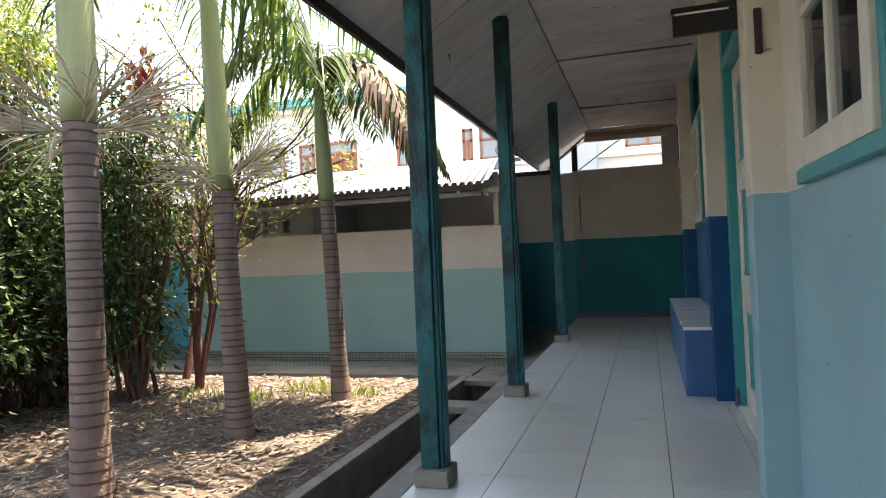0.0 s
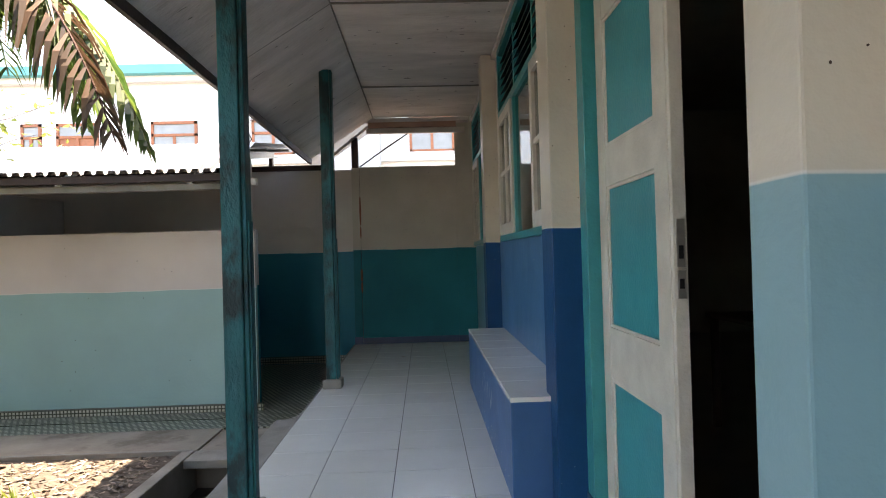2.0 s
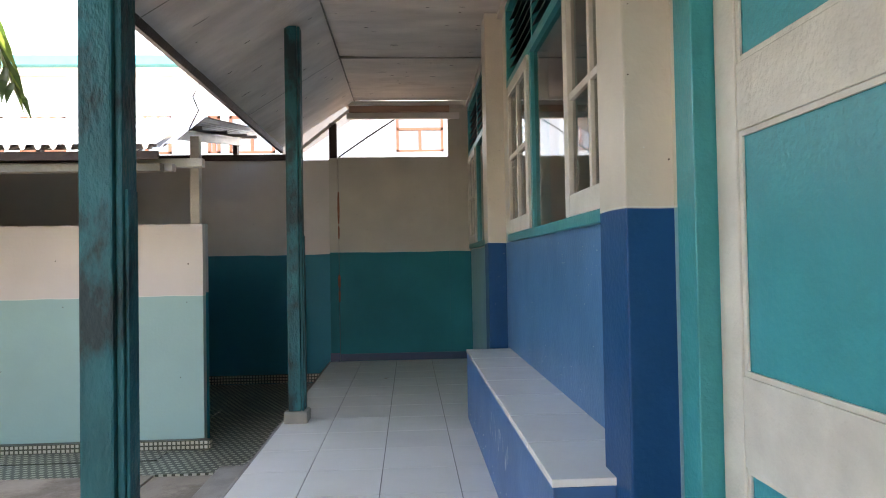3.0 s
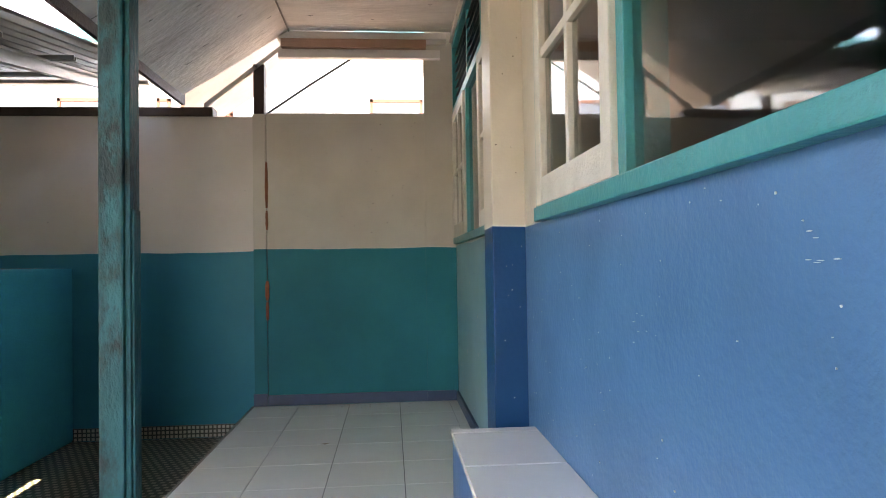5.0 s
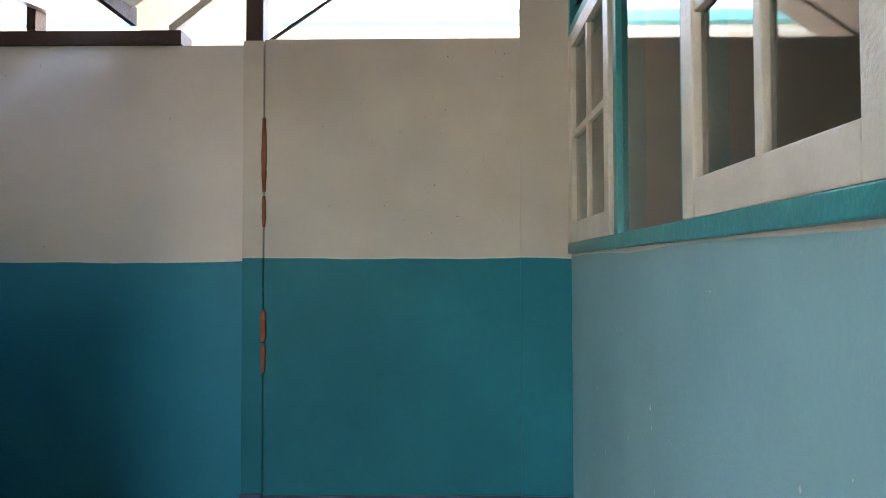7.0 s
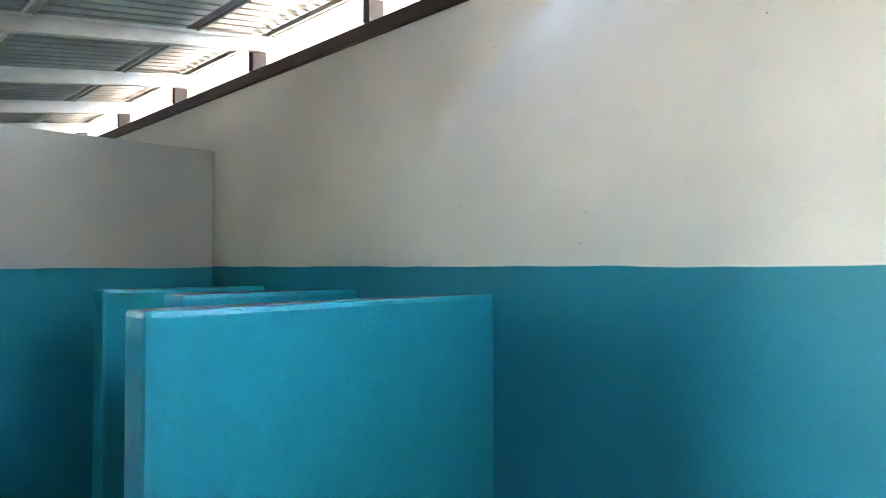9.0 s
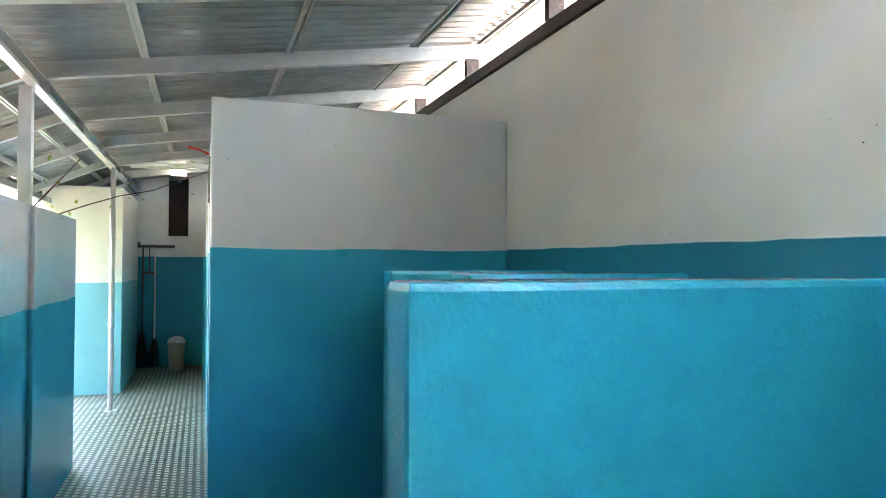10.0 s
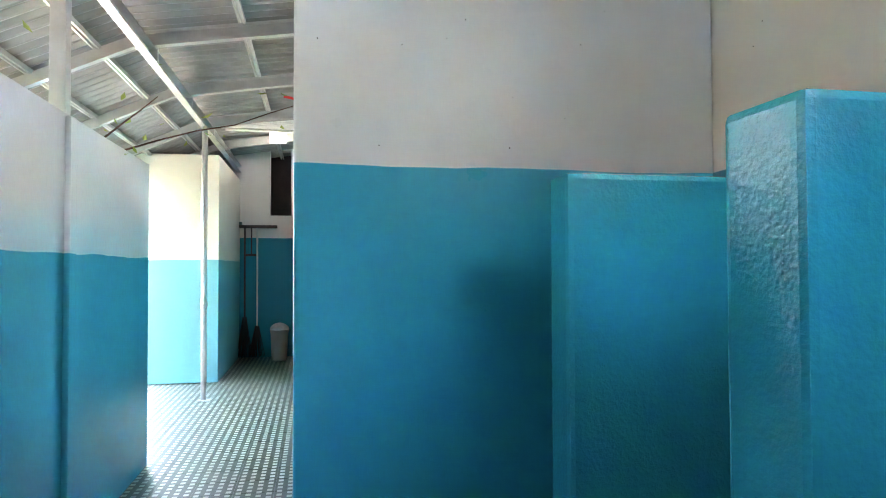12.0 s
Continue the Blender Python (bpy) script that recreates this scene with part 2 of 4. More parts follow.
# ---- mesh helpers ----
class Shape:
    """Collects vertices and faces of one mesh."""
    def __init__(self):
        self.v, self.f, self.m = [], [], []

    def add(self, verts, faces, slot=0):
        n = len(self.v)
        self.v += [tuple(p) for p in verts]
        self.f += [tuple(n + i for i in f) for f in faces]
        self.m += [slot] * len(faces)
        return self

    def box(self, x0, x1, y0, y1, z0, z1, slot=0, c=0.0):
        if c <= 0:
            vs = [(x, y, z) for z in (z0, z1) for y in (y0, y1) for x in (x0, x1)]
            return self.add(vs, [(0, 2, 3, 1), (4, 5, 7, 6), (0, 1, 5, 4), (2, 6, 7, 3), (0, 4, 6, 2), (1, 3, 7, 5)], slot)
        bm = bmesh.new()
        bmesh.ops.create_cube(bm, size=1)
        for p in bm.verts:
            p.co = Vector((x0 + (p.co.x + .5) * (x1 - x0), y0 + (p.co.y + .5) * (y1 - y0), z0 + (p.co.z + .5) * (z1 - z0)))
        bmesh.ops.bevel(bm, geom=bm.edges[:], offset=c, segments=2, affect="EDGES", profile=0.6)
        bm.verts.index_update()
        self.add([p.co[:] for p in bm.verts], [[p.index for p in f.verts] for f in bm.faces], slot)
        bm.free()
        return self

    def tube(self, pts, radii, n=8, slot=0, caps=True):
        pts = [Vector(p) for p in pts]
        if isinstance(radii, (int, float)):
            radii = [radii] * len(pts)
        rings = []
        for i, p in enumerate(pts):
            d = (pts[min(i + 1, len(pts) - 1)] - pts[max(i - 1, 0)]).normalized()
            a = d.orthogonal().normalized() if abs(d.z) < 0.95 else Vector((1, 0, 0))
            a = (a - d * a.dot(d)).normalized()
            b = d.cross(a)
            rings += [p + (a * math.cos(q * math.tau / n) + b * math.sin(q * math.tau / n)) * radii[i] for q in range(n)]
        fs = [(i * n + j, i * n + (j + 1) % n, (i + 1) * n + (j + 1) % n, (i + 1) * n + j) for i in range(len(pts) - 1) for j in range(n)]
        if caps:
            fs += [tuple(range(n))[::-1], tuple((len(pts) - 1) * n + j for j in range(n))]
        return self.add(rings, fs, slot)

    def leaf(self, p, d, up, length, width, slot=0):
        p, d = Vector(p), Vector(d).normalized()
        s = d.cross(Vector(up))
        s = s.normalized() if s.length > 1e-4 else Vector((1, 0, 0))
        k = s.cross(d) * width * 0.25
        mid = p + d * length * 0.45
        return self.add([p, mid + s * width / 2 - k, p + d * length, mid - s * width / 2 - k], [(0, 1, 2), (0, 2, 3)], slot)

    def mesh(self, name, mats, smooth=False):
        me = bpy.data.meshes.new(name)
        me.from_pydata(self.v, [], self.f)
        for m in mats if isinstance(mats, (list, tuple)) else [mats]:
            me.materials.append(m)
        if any(self.m):
            me.polygons.foreach_set("material_index", self.m)
        if smooth:
            me.polygons.foreach_set("use_smooth", [True] * len(me.polygons))
        me.update()
        return me


def part(name, shape, material, parent, label="", smooth=False):
    ob = new(name, shape.mesh(name, material, smooth))
    ob.parent = parent
    if label:
        tagged(ob, label)
    return ob


def solid(name, shape, material, label, category, kind="", group="", smooth=False):
    return tagged(new(name, shape.mesh(name, material, smooth)), label, category, group, kind)


def root(name, at, label, category, group="", kind=""):
    ob = new(name)
    ob.location = at
    ob.empty_display_size = 0.1
    return tagged(ob, label, category, group, kind)


R = random.Random(7)

# ================= structure =================
LOW = -0.235          # level of the yard pavement and washroom floor
CEIL = 3.05

# corridor slab
s = Shape().box(-0.11, 1.57, -8.0, 11.59, -0.35, -0.006)
floor = solid("floor", s, M_GROUT, "white glazed tile floor of the open corridor", "floor", "structure")
s = Shape().box(-0.125, -0.11, -8.0, 11.59, -0.36, 0.0)
solid("slab_edge", s, M_CONC, "stained concrete edge of the corridor slab", "kerb", "structure")


def wall_of(name, rects, axis, a, b, material, label, extra=()):
    """A wall between the planes a and b, made of rectangles (u0, u1, z0, z1) around its openings."""
    sh = Shape()
    for u0, u1, z0, z1 in rects:
        if axis == "x":
            sh.box(a, b, u0, u1, z0, z1)
        else:
            sh.box(u0, u1, a, b, z0, z1)
    for e in extra:
        sh.box(*e)
    return solid(name, sh, material, label, "wall", "structure")


SILL, HEAD = 1.285, 2.97
XA, XB = 1.57, 1.72
WIN_A, WIN_B, WIN_C = (0.65, 3.25), (5.82, 8.42), (9.05, 11.50)
DOOR = (3.80, 5.47)


SILLS = {WIN_A: 1.288, WIN_B: 1.285, WIN_C: 1.30}


def wall_piece(y0, y1, win):
    SILL = SILLS[win]
    out = [(y0, win[0], -0.35, 3.3), (win[1], y1, -0.35, 3.3), (win[0], win[1], -0.35, SILL), (win[0], win[1], HEAD, 3.3)]
    return [r for r in out if r[1] - r[0] > 0.005]


wall_of("wall_east_near", [(-8.0, -1.6, -0.35, 3.3)] + wall_piece(-1.6, 3.58, WIN_A), "x", XA, XB, M_NEAR,
        "pale teal dado and cream upper classroom wall")
wall_of("wall_east_door", [(3.58, DOOR[0], -0.35, 3.3), (DOOR[1], 5.55, -0.35, 3.3), (DOOR[0], DOOR[1], 2.97, 3.3), (DOOR[0], DOOR[1], -0.35, 0.0)],
        "x", XA, XB, M_NEAR, "cream and pale teal wall around the classroom door")
wall_of("wall_east_bench", wall_piece(5.55, 8.80, WIN_B), "x", XA, XB, M_BENCHWALL, "blue dado and cream wall behind the bench")
wall_of("wall_east_far", wall_piece(8.80, 11.59, WIN_C), "x", XA, XB, M_WINC, "scuffed pale turquoise and cream wall by the corner")
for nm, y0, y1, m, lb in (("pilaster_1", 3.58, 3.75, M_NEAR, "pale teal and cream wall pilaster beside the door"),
                          ("pilaster_2", 5.55, 5.80, M_PILSHADED, "blue and cream wall pilaster beside the bench, darkened for shade"),
                          ("pilaster_3", 8.74, 8.97, M_PILSHADED, "blue and cream wall pilaster past the bench, darkened for shade"),
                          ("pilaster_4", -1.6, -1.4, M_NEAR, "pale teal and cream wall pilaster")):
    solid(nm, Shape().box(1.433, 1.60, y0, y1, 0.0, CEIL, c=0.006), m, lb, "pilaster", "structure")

# end wall: teal bay of the corridor, blue bay of the washroom
wall_of("wall_north_corridor", [(0.004, 1.72, -0.35, 2.41)], "y", 11.59, 11.74, M_ENDTEAL, "green teal dado and cream end wall of the corridor",
        extra=[(1.33, 1.72, 11.59, 11.74, 2.41, 3.3)])
wall_of("wall_north_washroom", [(-10.4, -0.105, -0.35, 2.38)], "y", 11.59, 11.74, M_ENDBLUE, "blue teal dado and cream end wall of the washroom")
solid("pilaster_5", Shape().box(-0.105, 0.0, 11.575, 11.74, LOW, 2.40, c=0.004), M_ENDTEAL, "teal and cream pilaster with a cracked edge", "pilaster", "structure")
solid("pilaster_6", Shape().box(1.31, 1.569, 11.578, 11.59, 0.0, CEIL, c=0.003), M_ENDTEAL, "teal and cream corner pilaster", "pilaster", "structure")
# crack with bare brick
sh = Shape()
sh.box(0.0, 0.004, 11.60, 11.74, -0.2, 2.40)
solid("wall_crack", sh, M_DARKWOOD, "dark open crack beside the pilaster", "crack", "structure")
for z0, z1, w in ((1.62, 2.0, 0.022), (1.44, 1.60, 0.014), (0.86, 1.02, 0.03), (0.70, 0.85, 0.02)):
    sh = Shape()
    n = 9
    vs, fs = [], []
    for i in range(n + 1):
        z = z0 + (z1 - z0) * i / n
        ww = w * (0.35 + 0.65 * math.sin(math.pi * (i + 0.3) / (n + 0.6))) * R.uniform(0.7, 1.15)
        vs += [(0.0 - ww * 0.5, 11.5725, z), (0.006 + ww * 0.45, 11.5725, z), (0.0 - ww * 0.5, 11.60, z), (0.006 + ww * 0.45, 11.60, z)]
    for i in range(n):
        a = i * 4
        fs += [(a, a + 1, a + 5, a + 4), (a + 1, a + 3, a + 7, a + 5), (a + 2, a, a + 4, a + 6)]
    sh.add(vs, fs)
    solid("bare_brick_patch", sh, M_BRICK, "bare red brick where the plaster broke off the pilaster", "broken plaster", group="broken plaster along the crack")
sh = Shape().box(0.002, 1.308, 11.58, 11.59, 0.0, 0.085, c=0.002).box(-0.11, 0.0, 11.563, 11.575, 0.0, 0.10, c=0.002).box(1.306, 1.55, 11.566, 11.578, 0.0, 0.085, c=0.002)
solid("baseboard", sh, M_SKIRT, "dark blue painted skirting with worn edge", "skirting", "structure")
solid("baseboard_side", Shape().box(1.55, 1.57, 8.975, 11.566, 0.0, 0.08, c=0.002), M_SKIRT, "dark skirting under the turquoise wall", "skirting", "structure")

# corridor ceiling: flat boards, then a sloped strip to the eave
EAVE_X, EAVE_Z, FOLD_X = -0.62, 2.52, 0.22
sh = Shape()
nx, ny = 6, 60
def ceil_z(x):
    return CEIL if x > FOLD_X else CEIL + (x - FOLD_X) * (CEIL - EAVE_Z) / (FOLD_X - EAVE_X)
xs = [1.75, 1.45, 1.1, 0.75, 0.4, FOLD_X, -0.1, -0.35, EAVE_X]
ys = [-8.0 + 19.45 * j / ny for j in range(ny + 1)]
grid = [[(x, y, ceil_z(x) + noise.noise((x * 2, y * 1.3, 0)) * 0.012) for y in ys] for x in xs]
vs = [p for row in grid for p in row]
W = ny + 1
sh.add(vs, [(i * W + j, i * W + j + 1, (i + 1) * W + j + 1, (i + 1) * W + j) for i in range(len(xs) - 1) for j in range(ny)])
# joint battens between the boards
for y in (-2.2, 0.2, 2.6, 5.0, 7.4, 9.8):
    sh.box(FOLD_X, 1.57, y, y + 0.012, CEIL - 0.016, CEIL + 0.02, 1)
    sh.add([(FOLD_X, y, CEIL - 0.012), (FOLD_X, y + 0.012, CEIL - 0.012), (EAVE_X, y + 0.012, EAVE_Z - 0.012), (EAVE_X, y, EAVE_Z - 0.012)], [(0, 1, 2, 3)], 1)
sh.box(FOLD_X - 0.004, FOLD_X + 0.004, -8, 11.45, CEIL - 0.014, CEIL + 0.02, 1)
solid("ceiling", sh, [M_CEIL, M_CONC], "uneven white board ceiling of the corridor with open joints", "ceiling", "structure")
sh = Shape().box(1.53, 1.569, -8, 11.57, CEIL - 0.05, CEIL - 0.014)
solid("trim", sh, M_CEIL, "white cornice strip along the classroom wall", "trim", "structure")
# the corridor roof above the ceiling and its eave board
sh = Shape().add([(EAVE_X - 0.12, -8, EAVE_Z + 0.02), (EAVE_X - 0.12, 12.7, EAVE_Z + 0.02), (3.2, 12.7, 5.2), (3.2, -8, 5.2),
                  (EAVE_X - 0.12, -8, EAVE_Z + 0.05), (EAVE_X - 0.12, 12.7, EAVE_Z + 0.05), (3.2, 12.7, 5.23), (3.2, -8, 5.23)],
                 [(0, 1, 2, 3), (7, 6, 5, 4), (0, 4, 5, 1), (1, 5, 6, 2), (3, 2, 6, 7), (0, 3, 7, 4)])
solid("roof", sh, M_ROOFTIN, "grey sheet metal roof of the school building", "roof", "structure")
solid("eave_board", Shape().box(EAVE_X - 0.03, EAVE_X, -8, 11.5, EAVE_Z - 0.07, EAVE_Z + 0.02), M_DARKWOOD, "dark weathered board along the corridor eave", "fascia", "structure")
# gable end strip above the end wall
solid("gable_beam", Shape().box(0.15, 1.33, 11.45, 11.52, CEIL - 0.13, CEIL - 0.06, c=0.004), M_WOOD, "raw pinkish wooden beam at the ceiling's end", "beam", "structure")
solid("gable_board", Shape().box(0.12, 1.45, 11.50, 11.56, CEIL - 0.20, CEIL - 0.13, c=0.004).box(0.12, 1.5, 11.44, 11.6, CEIL - 0.06, CEIL - 0.005, c=0.003), M_CEIL, "white end board under the ceiling edge", "board", "structure")
sh = Shape().box(-0.10, -0.01, 11.60, 11.70, 2.40, 2.82, c=0.004)
solid("gable_post", sh, M_DARKWOOD, "dark brown wooden post standing on the end wall", "post", "structure")
sh = Shape().tube([(0.0, 11.66, 2.42), (0.35, 11.66, 2.66), (0.72, 11.66, 2.90)], 0.010, 6)
solid("stay_cable", sh, M_CABLE, "dark slanting stay from the post up to the roof", "cable")
solid("edge_rafter", Shape().add([(-0.5, 11.60, 2.44), (0.14, 11.60, 2.95), (0.14, 11.60, 2.99), (-0.5, 11.60, 2.49), (-0.5, 11.63, 2.44), (0.14, 11.63, 2.95), (0.14, 11.63, 2.99), (-0.5, 11.63, 2.49)],
      [(0, 1, 2, 3), (7, 6, 5, 4), (0, 4, 5, 1), (3, 2, 6, 7)]), M_CEIL, "pale sloping edge rafter of the eave", "rafter", "structure")

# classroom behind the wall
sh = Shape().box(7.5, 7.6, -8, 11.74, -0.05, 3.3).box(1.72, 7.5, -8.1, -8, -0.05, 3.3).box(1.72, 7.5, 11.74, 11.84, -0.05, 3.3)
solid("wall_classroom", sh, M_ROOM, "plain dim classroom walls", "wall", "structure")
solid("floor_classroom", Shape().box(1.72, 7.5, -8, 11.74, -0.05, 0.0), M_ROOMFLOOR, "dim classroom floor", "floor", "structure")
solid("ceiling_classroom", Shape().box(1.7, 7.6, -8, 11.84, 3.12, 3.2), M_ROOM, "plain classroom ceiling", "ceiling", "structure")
# added wall behind the camera, never in view; it darkens the south-facing pilaster sides
solid("wall_south", Shape().box(-0.62, 1.569, -2.65, -2.5, 0.0, 3.03), M_NEAR, "unseen teal and cream wall added to block light from behind", "wall", "structure")

# ---- yard ----
sh = Shape()
n = 64
def yard_z(x, y):
    d = max(0.0, min(1.0, (-0.95 - x) / 0.6)) * max(0.0, min(1.0, (7.5 - y) / 0.5))
    return LOW - 0.02 + d * (noise.noise((x * 0.8, y * 0.8, 1)) * 0.05 + noise.noise((x * 4, y * 4, 2)) * 0.012 + 0.03)
vs = [(-13 + 12.05 * i / 110, -9 + 16.6 * j / 130, 0) for i in range(111) for j in range(131)]
vs = [(x, y, yard_z(x, y)) for x, y, _ in vs]
sh.add(vs, [(i * 131 + j, (i + 1) * 131 + j, (i + 1) * 131 + j + 1, i * 131 + j + 1) for i in range(110) for j in range(130)])
solid("ground", sh, M_SOIL, "dry bare yard soil strewn with dead leaves", "ground", "structure", smooth=True)
solid("ground_beyond", Shape().box(-400, 400, -400, 400, -0.7, -0.6), M_SOIL, "bare ground reaching far beyond the school", "ground", "structure")
solid("gutter_wall", Shape().box(-0.99, -0.90, -8, 7.6, -0.62, LOW + 0.01, c=0.01), M_CONC, "rough concrete rim of the drain", "kerb", "structure")
solid("gutter_floor", Shape().box(-0.90, -0.38, -8, 11.5, -0.60, -0.52), M_DARKCONC, "dark bottom of the open drain", "drain", "structure")
solid("gutter_ledge", Shape().box(-0.38, -0.126, -8, 8.0, -0.60, -0.11, c=0.012), M_CONC, "stained concrete ledge beside the corridor", "kerb", "structure")
for y0, y1 in ((6.15, 6.42), (7.35, 7.62)):
    solid("drain_cover", Shape().box(-0.92, -0.37, y0, y1, LOW - 0.06, LOW + 0.0, c=0.008), M_CONC, "worn concrete slab bridging the drain", "drain cover", group="drain covers")
solid("pavement", Shape().box(-13, -0.9, 7.6, 8.28, -0.6, LOW - 0.005, c=0.006).box(-0.9, -0.34, 7.62, 8.28, -0.6, LOW - 0.02), M_PAVE, "brown stained concrete pavement before the washroom", "pavement", "structure")
solid("pavement_edge", Shape().box(-13, -0.92, 7.56, 7.60, -0.6, LOW + 0.015, c=0.006), M_CONC, "low concrete edge of the pavement", "kerb", "structure")

# ---- washroom shell ----
FW = (-5.60, -0.76)
sh = Shape().box(FW[0], FW[1], 8.99, 9.06, LOW, 1.48)
solid("wall_front_inside", sh, M_FRONT_IN, "blue and white inner face of the low washroom wall", "wall", "structure")
sh = Shape().box(FW[0], FW[1], 8.92, 8.989, LOW, 1.475)
solid("wall_front_outside", sh, M_FRONT_OUT, "pale green and white outer face of the low washroom wall", "wall", "structure")
sh = Shape().box(-10.2, -8.35, 8.30, 9.07, LOW, 2.0, c=0.008)
solid("wall_block", sh, M_BLOCK, "turquoise and cream block wall at the far side", "wall", "structure")
solid("wall_tall", Shape().box(-4.09, -3.97, 9.92, 11.585, LOW, 2.035, c=0.012), M_TALL, "tall turquoise and white cubicle partition wall", "wall", "structure")
sh = Shape()
for x0, x1, z0, z1 in ((-5.0, -4.09, LOW, 2.02), (-5.7, -5.0, 1.85, 2.02), (-6.9, -5.7, LOW, 2.02), (-7.6, -6.9, 1.85, 2.02), (-9.0, -7.6, LOW, 2.02)):
    sh.box(x0, x1, 9.93, 10.02, z0, z1)
solid("wall_cubicle", sh, M_TALL, "turquoise and white cubicle front wall with narrow doorways", "wall", "structure")
solid("wall_cubicle_back", Shape().box(-9.12, -9.0, 9.90, 11.58, LOW, 2.02), M_TALL, "turquoise and white cubicle end wall", "wall", "structure")
sh = Shape()
for y0, y1, z0, z1 in ((7.5, 9.44, -0.35, 2.46), (9.70, 11.59, -0.35, 2.46), (9.44, 9.70, -0.35, 1.55), (9.44, 9.70, 2.38, 2.46)):
    sh.box(-10.35, -10.2, y0, y1, z0, z1)
solid("wall_west", sh, M_ENDBLUE, "blue and cream far washroom wall with a narrow opening", "wall", "structure")
solid("wall_niche", Shape().box(-10.75, -10.7, 9.2, 9.95, 1.2, 2.42).box(-10.7, -10.35, 9.2, 9.24, 1.2, 2.42).box(-10.7, -10.35, 9.9, 9.95, 1.2, 2.42).box(-10.75, -10.35, 9.2, 9.95, 1.15, 1.2).box(-10.75, -10.35, 9.2, 9.95, 2.42, 2.45), M_DARKWOOD, "dark brown narrow opening in the far wall", "opening", "structure")
# steel beam on top of the end wall
solid("wall_beam", Shape().box(-10.2, -0.42, 11.56, 11.70, 2.38, 2.45), M_DARKWOOD, "dark beam along the washroom wall top", "beam", "structure")
# floor of the washroom
solid("floor_washroom", Shape().box(-10.4, -0.126, 8.28, 11.59, -0.6, LOW - 0.006), M_MOSAIC, "woven pattern mosaic tile floor of the washroom", "floor", "structure")
sh = Shape().box(FW[0], FW[1] + 0.06, 8.86, 8.919, LOW - 0.005, LOW + 0.065, c=0.004)
solid("baseboard_mosaic", sh, M_MOSAICUP, "small mosaic tile plinth under the low wall", "skirting", "structure")
solid("baseboard_washroom", Shape().box(-3.25, -0.13, 11.578, 11.589, LOW, LOW + 0.10), M_MOSAICUP, "small mosaic tile skirting along the washroom wall", "skirting", "structure")


# urinal partitions, longest first
def partition(x0, x1, y0, label):
    sh = Shape().box(x0, x1, y0, 11.588, LOW, 1.152, c=0.018)
    return solid("partition", sh, M_PART, label, "partition", group="urinal partitions", smooth=False)


partition(-1.68, -1.53, 10.222, "long glossy turquoise urinal partition against the wall")
partition(-2.61, -2.41, 10.70, "short glossy turquoise urinal partition against the wall")
partition(-3.46, -3.31, 10.69, "short glossy turquoise urinal partition against the wall")


# washroom roof: rafters, purlins, sheets
def roof_z(y):
    return 2.17 + 0.155 * (y - 9.06)


def sheet_z(y):
    """The sheet follows the rafters, and dips more steeply over the eave."""
    return roof_z(y) + 0.144 if y > 9.0 else roof_z(9.0) + 0.144 - 0.46 * (9.0 - y)


def channel(y0, y1, x, h=0.09, w=0.05):
    """A sloping steel C channel along y with folded lips."""
    sh = Shape()
    def slab(xa, xb, za, zb):
        sh.add([(xa, y0, roof_z(y0) + za), (xb, y0, roof_z(y0) + za), (xb, y0, roof_z(y0) + zb), (xa, y0, roof_z(y0) + zb),
                (xa, y1, roof_z(y1) + za), (xb, y1, roof_z(y1) + za), (xb, y1, roof_z(y1) + zb), (xa, y1, roof_z(y1) + zb)],
               [(0, 1, 2, 3), (7, 6, 5, 4), (0, 4, 5, 1), (1, 5, 6, 2), (2, 6, 7, 3), (3, 7, 4, 0)])
    slab(x, x + 0.004, 0, h)
    slab(x + 0.004, x + w, 0, 0.004)
    slab(x + 0.004, x + w, h - 0.004, h)
    slab(x + w - 0.004, x + w, 0.004, 0.018)
    slab(x + w - 0.004, x + w, h - 0.018, h - 0.004)
    return sh


washroom_roof = root("washroom_roof", (-5, 9.06, 2.17), "corrugated zinc roof on galvanised steel channels over the washroom", "roof", kind="structure")
inv = Matrix.Translation((5, -9.06, -2.17))


def roof_part(name, sh, m, label=""):
    ob = part(name, sh, m, washroom_roof, label)
    ob.matrix_parent_inverse = inv
    return ob


RAFTERS = [-1.16 - 1.12 * i for i in range(8)]
for x in RAFTERS:
    roof_part("rafter", channel(8.97, 11.66, x), M_STEEL)
    roof_part("bracket", Shape().box(x - 0.05, x - 0.003, 11.55, 11.64, 2.45, roof_z(11.58) + 0.08), M_DARKWOOD, "dark bracket on the wall beam")
    roof_part("eave_rafter", Shape().add([(x, yy, sheet_z(yy) - dz) for yy in (8.30, 8.98) for dz in (0.13, 0.06)] + [(x + 0.045, yy, sheet_z(yy) - dz) for yy in (8.30, 8.98) for dz in (0.13, 0.06)],
              [(0, 1, 3, 2), (4, 6, 7, 5), (0, 2, 6, 4), (1, 5, 7, 3), (0, 4, 5, 1), (2, 3, 7, 6)]), M_STEEL)
    roof_part("cleat", Shape().box(x - 0.03, x - 0.002, 9.03, 9.09, 2.10, roof_z(9.03) + 0.08), M_STEEL)
for y in (8.40, 8.75, 9.55, 10.35, 11.15, 11.62):
    z = sheet_z(y) - 0.056
    roof_part("purlin", Shape().box(-10.6, -0.95, y, y + 0.012, z, z + 0.03).box(-10.6, -0.95, y + 0.028, y + 0.04, z, z + 0.03).box(-10.6, -0.95, y + 0.012, y + 0.028, z + 0.02, z + 0.03), M_STEEL)
xs2 = [-10.7 + 0.0125 * i for i in range(797)]
sh = Shape()
vs = []
